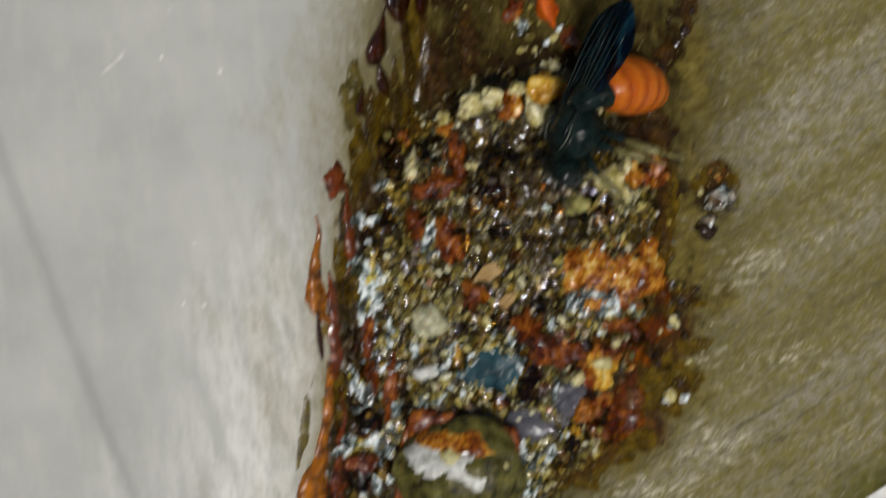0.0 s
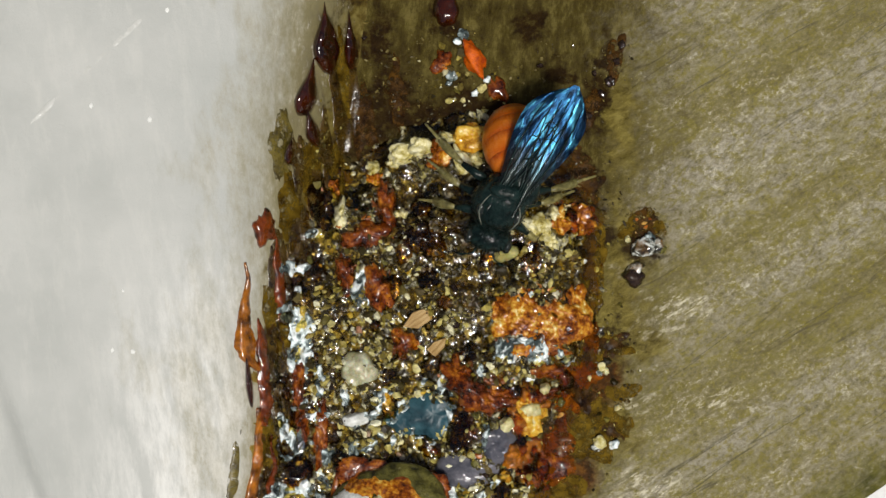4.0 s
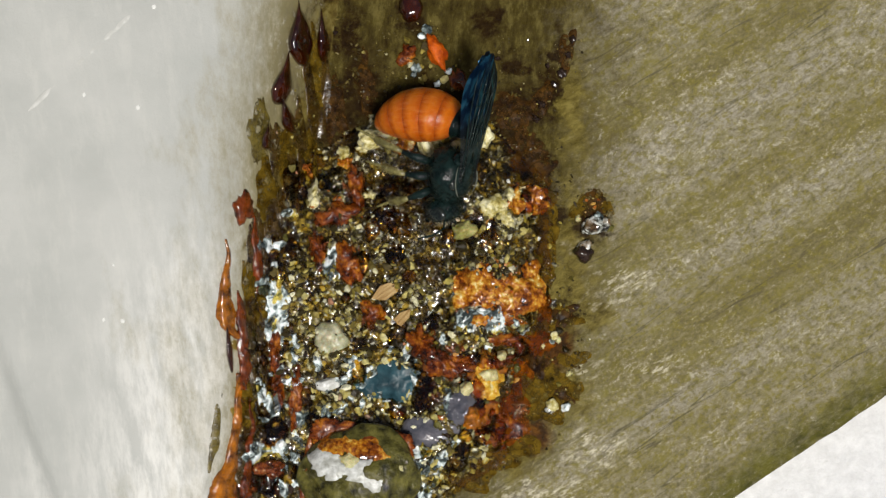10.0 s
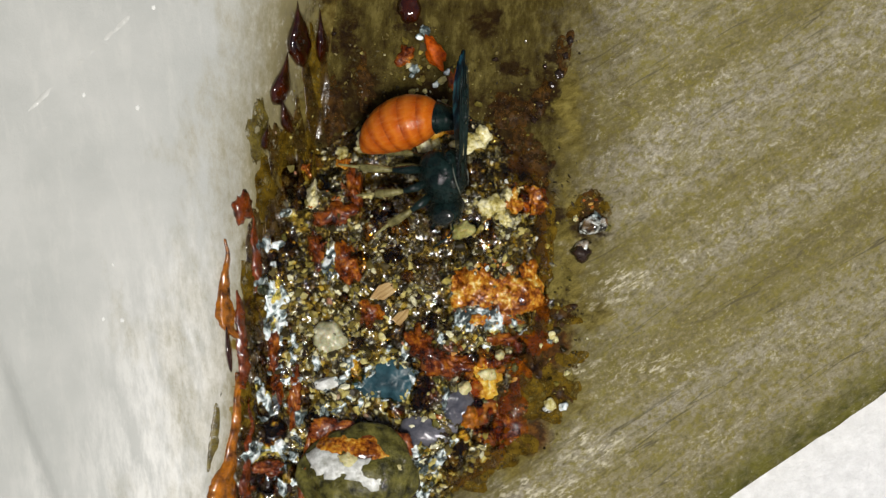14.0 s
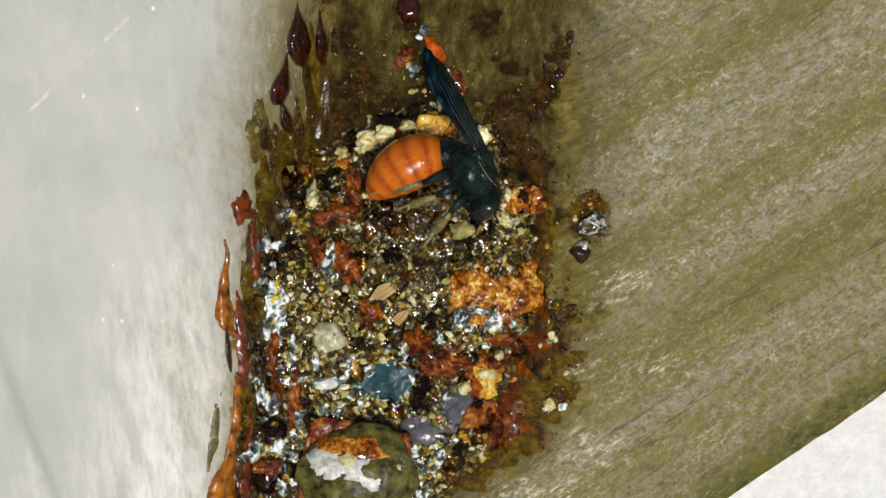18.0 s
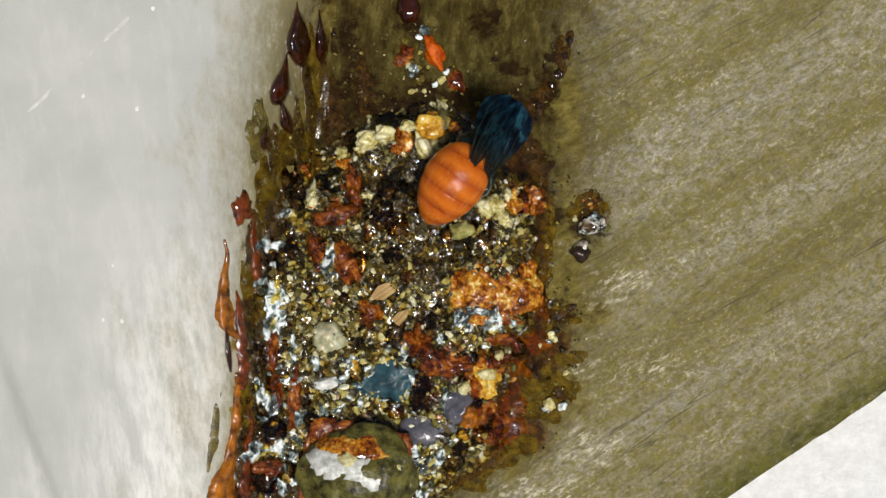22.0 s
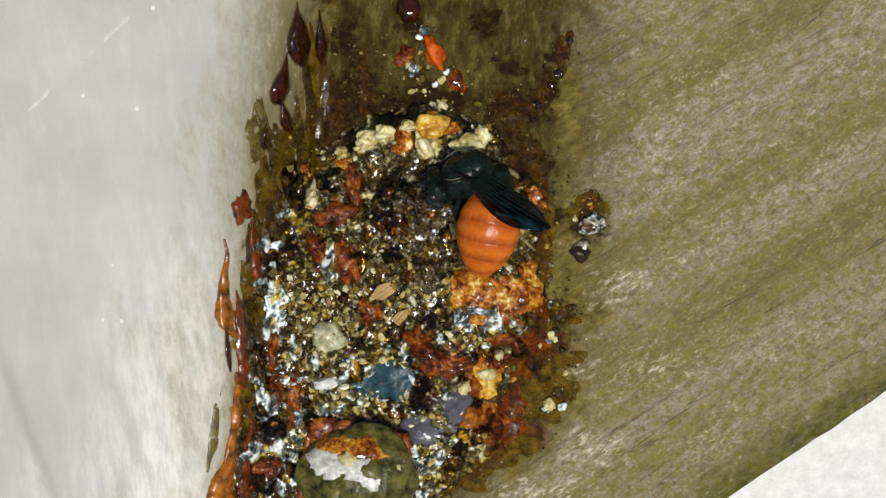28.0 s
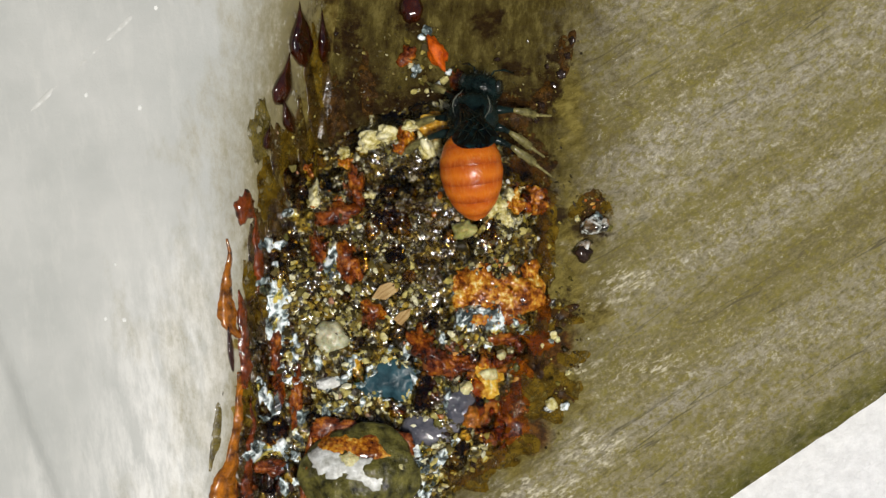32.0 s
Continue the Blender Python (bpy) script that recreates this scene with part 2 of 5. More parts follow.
    colour = n.mix(n.math("MULTIPLY", n.ramp(pale, (0.4, 1.0), (1.8, 0.0)), n.ramp(n.noise(2.4, 4, 0.7, along_grain(0.38)), (0.50, 0.0), (0.62, 1.0))), colour, (0.58, 0.53, 0.38))
    # single stains: dark resin, rust, yellow-olive
    dark = blots(n, ((905, 205, 56, 90), (930, 300, 52, 70), (962, 175, 30, 60), (985, 95, 18, 60), (640, 160, 60, 100), (712, 195, 100, 50), (800, 190, 70, 40), (600, 240, 56, 60), (912, 118, 36, 22), (617, 70, 26, 70), (985, 556, 64, 22), (956, 470, 16, 70), (860, 40, 40, 36), (724, 40, 30, 50), (1046, 400, 44, 36), (590, 200, 40, 60), (760, 160, 40, 40), (965, 380, 36, 50)), 1.5)
    rust = blots(n, ((945, 632, 78, 58), (890, 748, 84, 66), (935, 770, 46, 40), (812, 842, 50, 34), (985, 600, 40, 30)), 1.3)
    gold = blots(n, ((990, 692, 64, 56), (945, 690, 110, 90), (985, 560, 80, 60), (905, 800, 80, 56), (1000, 500, 56, 110), (1010, 390, 70, 90), (1040, 560, 60, 50), (1010, 200, 40, 110)), 1.8)
    colour = n.mix(n.ramp(gold, (0.4, 0.95), (1.6, 0.0)), colour, n.ramp(fleck, (0.35, (0.060, 0.043, 0.004)), (0.65, (0.21, 0.168, 0.040))))
    colour = n.mix(n.ramp(rust, (0.45, 0.95), (1.5, 0.0)), colour, n.ramp(n.noise(0.9, 5, 0.7), (0.36, (0.012, 0.004, 0.0004)), (0.50, (0.052, 0.017, 0.001)), (0.64, (0.135, 0.050, 0.003))))
    colour = n.mix(n.ramp(dark, (0.5, 0.95), (1.3, 0.0)), colour, n.ramp(n.noise(1.1, 5, 0.7), (0.36, (0.007, 0.002, 0.0005)), (0.54, (0.022, 0.011, 0.002)), (0.68, (0.064, 0.048, 0.010))))
    n.set(Base_Color=colour, Roughness=n.ramp(soak, (0.0, 0.6), (1.0, 0.40)), Specular_IOR_Level=n.ramp(soak, (0.0, 0.18), (1.0, 0.04)))
    return n.bump(n.mix(0.6, fleck, fine), 0.22, 1.0).mat


def rail_material():
    n = Nodes("pale_weathered_paint")
    grime = n.noise(0.28, 6, 0.7, n.mapped(n.place, 8, (1, 0.4, 1)))
    x = n.tree.nodes.new("ShaderNodeSeparateXYZ")
    n.link(n.place, x.inputs[0])
    z = n.math("ADD", n.math("SUBTRACT", x.outputs["Z"], n.math("MULTIPLY", x.outputs["Y"], 0.025)), n.math("MULTIPLY", n.math("SUBTRACT", grime, 0.5), 7.0))
    z = n.math("MULTIPLY", z, 0.1)
    colour = n.ramp(n.noise(0.10, 4, 0.6), (0.35, (0.375, 0.382, 0.352)), (0.65, (0.45, 0.452, 0.418)))
    streak = n.noise(0.9, 5, 0.7, n.mapped(n.place, 8, (1, 0.22, 1)))
    colour = n.mix(n.ramp(streak, (0.5, 0.0), (0.75, 0.25)), colour, (0.60, 0.59, 0.53))
    # sheen of the rounded edge, painted as a streaky white band lower down
    wear_sheen = n.math("MULTIPLY", n.ramp(n.math("MULTIPLY", x.outputs["Z"], 0.1), (0.50, 0.0), (0.62, 1.0), (0.78, 0.8), (0.90, 0.0)), n.ramp(n.math("ADD", n.math("MULTIPLY", x.outputs["Y"], -0.02), 0.5), (0.42, 0.0), (0.62, 1.0)))
    colour = n.mix(n.math("MULTIPLY", wear_sheen, n.ramp(streak, (0.38, 0.2), (0.6, 1.0))), colour, (0.72, 0.71, 0.66))
    colour = n.mix(n.ramp(z, (0.46, 0.95), (0.84, 0.0)), colour, (0.27, 0.235, 0.125))
    colour = n.mix(n.ramp(z, (0.20, 0.95), (0.52, 0.0)), colour, n.ramp(n.noise(0.4, 6, 0.7, None, 0.8), (0.36, (0.022, 0.010, 0.001)), (0.5, (0.095, 0.070, 0.016)), (0.66, (0.20, 0.165, 0.055))))
    mottle = n.noise(1.5, 5, 0.75, n.mapped(n.place, 8, (1, 0.5, 1)))
    colour = n.mix(n.math("MULTIPLY", n.ramp(mottle, (0.40, 0.75), (0.54, 0.0)), n.ramp(z, (0.45, 1.0), (0.85, 0.0))), colour, (0.20, 0.175, 0.085))
    # whitish flecks, with small glints painted in among them
    colour = n.mix(n.math("MULTIPLY", n.ramp(mottle, (0.56, 0.0), (0.66, 0.6)), n.ramp(z, (0.35, 1.0), (0.85, 0.0))), colour, (0.58, 0.56, 0.48))
    film = blots(n, ((556, 190, 26, 80), (535, 268, 34, 56), (512, 322, 36, 44), (580, 90, 24, 80), (552, 150, 20, 50), (494, 392, 28, 50), (470, 470, 24, 50), (455, 560, 22, 80), (450, 700, 20, 90), (445, 840, 26, 60), (590, 20, 22, 60)), 0.9, 0.6)
    colour = n.mix(n.ramp(film, (0.8, 0.92), (1.5, 0.0)), colour, n.ramp(n.noise(0.9, 5, 0.7), (0.36, (0.024, 0.011, 0.001)), (0.5, (0.095, 0.065, 0.010)), (0.66, (0.20, 0.16, 0.045))))
    n.set(Base_Color=colour, Roughness=n.ramp(z, (0.3, 0.35), (0.6, 0.55)), Specular_IOR_Level=0.3)
    return n.bump(n.mix(0.5, streak, n.noise(3.0, 4, 0.7)), 0.10, 0.7).mat


def ground_material():
    n = Nodes("pale_cement")
    c = n.ramp(n.noise(0.7, 5, 0.7), (0.3, (0.66, 0.66, 0.65)), (0.7, (0.86, 0.86, 0.85)))
    n.set(Base_Color=c, Roughness=0.8)
    return n.bump(n.noise(1.6, 5, 0.7), 0.25).mat


def slab(points, top, thick, bevel):
    """A flat prism with rounded upper edges; points in mm."""
    bm = bmesh.new()
    verts = [bm.verts.new((x, y, top)) for x, y in points]
    face = bm.faces.new(verts)
    got = bmesh.ops.extrude_face_region(bm, geom=[face])
    for v in got["geom"]:
        if isinstance(v, bmesh.types.BMVert):
            v.co.z -= thick
    bmesh.ops.recalc_face_normals(bm, faces=bm.faces)
    bmesh.ops.bevel(bm, geom=[e for e in bm.edges if all(abs(v.co.z - top) < 1e-4 for v in e.verts)], offset=bevel, segments=4, affect="EDGES")
    return bm


def setting():
    bm = bmesh.new()
    bmesh.ops.create_grid(bm, x_segments=8, y_segments=8, size=40000)
    for v in bm.verts:
        v.co.z = -7.0
    tagged(part("ground", bm, ground_material()), "pale whitish cement ground with a fine rough grain", "ground", kind="structure")
    # the board's edge runs nearly along its grain, from (25.6, -22) mm
    c, s = math.cos(radians(EDGE_TURN)), math.sin(radians(EDGE_TURN))
    edge = lambda a, b: (25.6 + a * c - b * s, -22.0 + a * s + b * c)
    worn_edge = [edge(a * 0.9, 0.13 * noise.noise((a * 0.12, 3.0, 0)) + 0.10 * noise.noise((a * 0.45, 7.0, 0))) for a in range(-60, 61)]
    board = slab([edge(-1400, 0)] + worn_edge + [edge(1400, 0), edge(1400, 900), edge(-1400, 900)], 0.0, 6.98, 0.9)
    tagged(part("board", board, board_material(), flat=True), "olive-brown weathered timber board with diagonal grain and resin stains", "board", kind="structure")
    rail = sheet(steps(-9000, -700, 400)[:-1] + steps(-700, 660, 10), steps(-30000, -900, 900)[:-1] + steps(-900, 1500, 12) + steps(1500, 30000, 900)[1:], lambda u, v: max(-0.25, rail_height(u, v) + 0.10 * noise.noise((u * 0.02, v * 0.006, 0)) + 0.05 * noise.noise((u * 0.07, v * 0.03, 4))), -6.98)
    tagged(part("wall_pale", rail, rail_material()), "pale grey weathered wall face with a rounded grimy lower edge", "wall", kind="structure")


setting()

# ---- the nest ----
RESIN_DARK = wet("dark_red_resin", (0.004, 0.0008, 0.0003), (0.045, 0.007, 0.0006), 0.05, 0.6, 0.12, coat=1.0, fine=1.0, spec=0.3)
RESIN_RED = wet("red_brown_resin", (0.012, 0.003, 0.0004), (0.23, 0.042, 0.0015), 0.25, 1.1, 0.16, coat=1.0, fine=1.4, spec=0.2)
RESIN_AMBER = wet("amber_resin", (0.032, 0.007, 0.0006), (0.48, 0.155, 0.006), 0.25, 1.0, 0.12, coat=1.0, fine=1.4, spec=0.2)
RESIN_GLOW = wet("bright_orange_resin", (0.28, 0.032, 0.002), (0.74, 0.14, 0.005), 0.3, 1.3, 0.2, spec=0.2)
OLIVE_FILM = wet("olive_film", (0.030, 0.020, 0.002), (0.17, 0.13, 0.022), 0.3, 0.9, 0.10, coat=0.5, thin=(0.36, 0.50))
BROWN_FILM = wet("brown_film", (0.010, 0.004, 0.0005), (0.085, 0.048, 0.005), 0.25, 0.9, 0.14, coat=0.5, fine=1.3, thin=(0.38, 0.50))
CREAM = wet("cream_wax", (0.36, 0.29, 0.09), (0.72, 0.67, 0.37), 0.3, 1.4, 0.3, sss=0.1, fine=3)
LEMON = wet("pale_green_wax", (0.22, 0.19, 0.035), (0.50, 0.48, 0.20), 0.3, 0.9, 0.06, sss=0.2)
WHITE = wet("white_mineral", (0.34, 0.34, 0.29), (0.80, 0.81, 0.77), 0.15, 1.2, 0.12)

TEAL = wet("teal_stone", (0.006, 0.022, 0.030), (0.036, 0.092, 0.112), 0.35, 0.7, 0.10, fine=1.2, spec=0.25)
LILAC = wet("lilac_grey_stone", (0.030, 0.034, 0.046), (0.13, 0.125, 0.14), 0.06, 0.6, 0.2, fine=1.5)
STONE = wet("olive_stone", (0.004, 0.004, 0.0006), (0.15, 0.135, 0.030), 0.3, 0.9, 0.45, coat=0.25, fine=1.0, spec=0.2)
SOAKED = wet("soaked_resin", (0.008, 0.0025, 0.0004), (0.075, 0.034, 0.004), 0.5, 0.9, 0.14, fine=1.6, spec=0.06, thin=(0.38, 0.52))
GOLD_FILM = wet("golden_brown_film", (0.028, 0.014, 0.001), (0.155, 0.098, 0.010), 0.6, 0.9, 0.16, fine=1.5, spec=0.02, thin=(0.34, 0.52))
RUST_FILM = wet("rust_red_film", (0.022, 0.006, 0.0004), (0.23, 0.060, 0.002), 0.5, 0.8, 0.16, coat=0.08, fine=1.5, spec=0.02, thin=(0.32, 0.50))
CLOUDED = wet("clouded_wax", (0.16, 0.15, 0.05), (0.60, 0.58, 0.40), 0.25, 0.9, 0.14, coat=0.4, sss=0.2, fine=1.6)
SCRATCH = wet("scratched_paint", (0.42, 0.42, 0.38), (0.54, 0.54, 0.50), 0.5, 0.35, 0.03)
PAINT = wet("white_paint", (0.60, 0.60, 0.56), (0.72, 0.72, 0.68), 0.4, 0.8, 0.03)
BLACK = wet("black_bead", (0.008, 0.004, 0.002), (0.035, 0.020, 0.012), 0.06, 1.0, 0.02)


def skin_material():
    """Wet resin skin: white sky reflections are painted into the colour, dark between them."""
    n = Nodes("painted_glint_skin")
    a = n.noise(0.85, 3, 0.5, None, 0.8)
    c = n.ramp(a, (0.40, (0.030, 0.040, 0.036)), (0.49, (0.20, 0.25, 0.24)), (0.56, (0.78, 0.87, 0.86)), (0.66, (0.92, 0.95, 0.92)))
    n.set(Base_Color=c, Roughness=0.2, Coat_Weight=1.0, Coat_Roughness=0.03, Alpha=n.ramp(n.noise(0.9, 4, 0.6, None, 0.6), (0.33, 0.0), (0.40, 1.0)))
    return n.bump(n.noise(0.8, 2, 0.45), 0.36).mat


GLINT_SKIN = skin_material()


def speckled_material():
    n = Nodes("speckled_wet_stone")
    a, b = n.noise(1.5, 4, 0.65, None, 0.6), n.noise(0.7, 3, 0.5)
    c = n.ramp(a, (0.40, (0.010, 0.009, 0.006)), (0.48, (0.10, 0.095, 0.07)), (0.55, (0.50, 0.52, 0.47)), (0.64, (0.86, 0.88, 0.84)))
    n.set(Base_Color=n.mix(n.ramp(b, (0.55, 0.0), (0.66, 0.7)), c, (0.16, 0.075, 0.008)), Roughness=0.2, Coat_Weight=1.0, Coat_Roughness=0.04)
    return n.bump(n.noise(1.2, 2, 0.5), 0.25).mat


SPECKLED = speckled_material()


def crumb_material():
    n = Nodes("dark_wet_crumb")
    warped = n.tree.nodes.new("ShaderNodeVectorMath")
    warped.operation = "ADD"
    n.link(n.place, warped.inputs[0])
    wob = n.tree.nodes.new("ShaderNodeTexNoise")
    wob.inputs["Scale"].default_value = 2.5
    n.link(n.place, wob.inputs["Vector"])
    n.link(wob.outputs["Color"], warped.inputs[1])

    def cells(scale):
        v = n.tree.nodes.new("ShaderNodeTexVoronoi")
        v.inputs["Scale"].default_value = scale
        n.link(warped.outputs[0], v.inputs["Vector"])
        s = n.tree.nodes.new("ShaderNodeSeparateColor")
        n.link(v.outputs["Color"], s.inputs[0])
        return v.outputs["Distance"], s.outputs[0]

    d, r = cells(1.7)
    d2, r2 = cells(4.0)
    a, b = n.noise(0.35, 4, 0.6), n.noise(2.0, 5, 0.7)
    c = n.ramp(r, (0.0, (0.014, 0.010, 0.001)), (0.40, (0.036, 0.027, 0.003)), (0.56, (0.15, 0.125, 0.024)), (0.74, (0.35, 0.31, 0.11)), (1.0, (0.66, 0.63, 0.44)))
    c = n.mix(n.ramp(r2, (0.45, 0.0), (0.9, 0.75)), c, n.ramp(r2, (0.5, (0.03, 0.016, 0.004)), (0.85, (0.20, 0.15, 0.05)), (1.0, (0.62, 0.60, 0.48))))
    brown = blots(n, ((484, 470, 30, 70), (500, 640, 34, 90), (470, 840, 50, 40), (545, 860, 30, 60), (520, 300, 30, 70), (700, 775, 80, 26), (740, 480, 60, 30), (700, 350, 90, 60), (790, 400, 60, 40), (935, 470, 24, 80)), 1.0, 0.6)
    rim = blots(n, ((955, 420, 26, 60), (958, 520, 26, 50), (945, 590, 34, 36), (915, 650, 30, 36), (895, 710, 30, 40), (520, 330, 40, 36), (610, 262, 40, 22), (905, 290, 30, 34), (430, 560, 26, 120), (425, 780, 30, 120)), 1.0, 0.5)
    c = n.mix(n.ramp(rim, (0.6, 0.85), (1.25, 0.0)), c, n.ramp(b, (0.35, (0.022, 0.010, 0.001)), (0.55, (0.085, 0.046, 0.004)), (0.7, (0.20, 0.13, 0.018))))
    red = blots(n, ((489, 660, 14, 50), (480, 610, 12, 40), (616, 466, 24, 44), (626, 335, 16, 46), (594, 380, 36, 20), (655, 560, 24, 24), (770, 620, 56, 26), (745, 600, 22, 28), (800, 650, 40, 18), (470, 850, 50, 16), (872, 750, 34, 36), (560, 445, 14, 40), (760, 690, 20, 30), (520, 240, 12, 50)), 0.8, 0.8)
    c = n.mix(n.ramp(brown, (0.6, 0.65), (1.2, 0.0)), c, n.ramp(b, (0.35, (0.018, 0.008, 0.001)), (0.65, (0.115, 0.060, 0.008))))
    c = n.mix(n.ramp(red, (0.6, 0.92), (1.15, 0.0)), c, n.ramp(n.math("ADD", n.math("MULTIPLY", b, 0.5), n.math("MULTIPLY", a, 0.5)), (0.36, (0.030, 0.005, 0.0006)), (0.5, (0.13, 0.024, 0.0015)), (0.62, (0.36, 0.10, 0.006))))
    # near-black put into the colour towards the rims of the cells
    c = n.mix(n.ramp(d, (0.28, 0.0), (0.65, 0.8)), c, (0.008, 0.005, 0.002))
    n.set(Base_Color=c, Roughness=n.ramp(n.noise(1.3, 2, 0.5), (0.4, 0.18), (0.65, 0.45)), Specular_IOR_Level=0.3, Coat_Weight=n.ramp(n.noise(0.3, 3, 0.5), (0.42, 0.35), (0.58, 1.0)), Coat_Roughness=0.05, Coat_IOR=1.55)
    return n.bump(n.noise(0.75, 3, 0.45, None, 0.6), 0.34).mat


def grit_material(name, *stops):
    n = Nodes(name)
    c = n.ramp(n.random(True), *stops)
    n.tree.nodes[-1].color_ramp.interpolation = "LINEAR"
    g = n.noise(4.0, 3, 0.6)
    n.set(Base_Color=n.mix(n.ramp(g, (0.35, 0.5), (0.65, 0.0)), c, (0.03, 0.02, 0.008)), Roughness=n.ramp(g, (0.3, 0.25), (0.7, 0.55)), Specular_IOR_Level=0.3, Coat_Weight=n.ramp(n.noise(0.6, 2, 0.5), (0.46, 0.0), (0.58, 0.9)), Coat_Roughness=0.05)
    return n.bump(n.noise(1.4, 2, 0.45), 0.08).mat


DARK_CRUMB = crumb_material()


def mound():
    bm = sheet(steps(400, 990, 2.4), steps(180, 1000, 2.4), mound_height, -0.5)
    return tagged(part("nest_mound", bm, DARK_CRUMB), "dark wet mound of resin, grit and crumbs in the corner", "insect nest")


MOUND = mound()


def drape(name, u, v, ru, rv, turn, thick, material, label, category, tip=0.0, rag=0.12, level=0.0, seed=1, rings=9, around=30, group=""):
    """A film, drop or skin that lies on what is under it: ru by rv plan units, its tip drawn out towards the top of the plan by tip."""
    a = radians(turn)
    mid = surface(u, v)
    bm = bmesh.new()
    origin = at(u, v, mid) / MM

    def spot(r, t):
        k = 1 + rag * (noise.noise((math.cos(t) * 1.1 + seed * 5.1, math.sin(t) * 1.1, seed * 1.7)) * 2.0 + 0.8 * noise.noise((math.cos(t) * 2.6, math.sin(t) * 2.6 + seed * 2.3, seed)) + 0.35 * noise.noise((math.cos(t) * 7, math.sin(t) * 7 + seed * 2.3, seed)))
        x, y = ru * r * k * math.cos(t), -rv * r * k * math.sin(t)
        if tip:
            s = -y / rv
            x *= 1 - tip * smooth((s + 0.35) / 1.35)
            y *= 1 + 0.35 * tip * (s > 0)
        du, dv = x * math.cos(a) + y * math.sin(a), -x * math.sin(a) + y * math.cos(a)
        ground = surface(u + du, v + dv)
        ground += (mid - ground) * level
        z = ground + thick * (1 - r ** 2.4) ** 0.6 * (1 + 0.25 * noise.noise((du * 0.06, dv * 0.06, seed))) - 0.06
        return at(u + du, v + dv, z) / MM - origin

    centre = bm.verts.new(spot(0, 0))
    loops = [[bm.verts.new(spot(((i + 1) / rings) ** 0.8, 2 * math.pi * k / around)) for k in range(around)] for i in range(rings)]
    loops.append([bm.verts.new(p.co - Vector((0, 0, 0.35))) for p in loops[-1]])
    for k in range(around):
        bm.faces.new((centre, loops[0][k], loops[0][(k + 1) % around]))
        for p, q in zip(loops, loops[1:]):
            bm.faces.new((p[k], q[k], q[(k + 1) % around], p[(k + 1) % around]))
    bm.faces.new(loops[-1][::-1])
    ob = part(name, bm, material, m=Matrix.Translation(origin * MM))
    return tagged(ob, label, category, group)


def chunk(name, u, v, ru, rv, rz, turn, material, label, category, rough=0.22, sharp=True, sink=0.35, seed=1, level=3, group=""):
    """A lump that sits on the nest, radii in plan units, rz in mm."""
    bm = blob(ru * 0.05, rv * 0.05, rz, rough, seed, level, 1.3, sharp)
    ob = part(name, bm, material, m=Matrix.Translation(on(u, v, rz * (1 - 2 * sink))) @ pose(0, 0, 0, 0, 0, turn))
    return tagged(ob, label, category, group)


def shard(name, u, v, along_mm, wide, turn, tilt, material, label, category, seed):
    """A thin splinter with straight broken edges, lying on the nest."""
    rng = random.Random(seed)
    bm = bmesh.new()
    rim = []
    for k in range(6):
        a = 2 * math.pi * (k + rng.uniform(-0.3, 0.3)) / 6
        r = rng.uniform(0.62, 1.2)
        rim.append((along_mm * r * math.cos(a), wide * r * math.sin(a)))
    top = bm.faces.new([bm.verts.new((x, y, 0.10 + 0.05 * x)) for x, y in rim])
    got = bmesh.ops.extrude_face_region(bm, geom=[top])
    for g in got["geom"]:
        if isinstance(g, bmesh.types.BMVert):
            g.co.z -= 0.22
    bmesh.ops.recalc_face_normals(bm, faces=bm.faces)
    bmesh.ops.bevel(bm, geom=bm.edges[:], offset=0.03, segments=1, affect="EDGES")
    ob = part(name, bm, material, flat=True, m=Matrix.Translation(on(u, v, 0.35)) @ pose(0, 0, 0, tilt, tilt * 0.6, turn))
    return tagged(ob, label, category)


def fibre_material():
    n = Nodes("tan_wood_fibre", local=True)
    f = n.noise(2.2, 4, 0.7, n.mapped(n.place, 0, (0.18, 1.6, 1.0)))
    n.set(Base_Color=n.ramp(f, (0.34, (0.22, 0.125, 0.035)), (0.5, (0.33, 0.205, 0.070)), (0.68, (0.48, 0.34, 0.15))), Roughness=0.5, Specular_IOR_Level=0.2)
    return n.bump(f, 0.12).mat


STRAW = fibre_material()


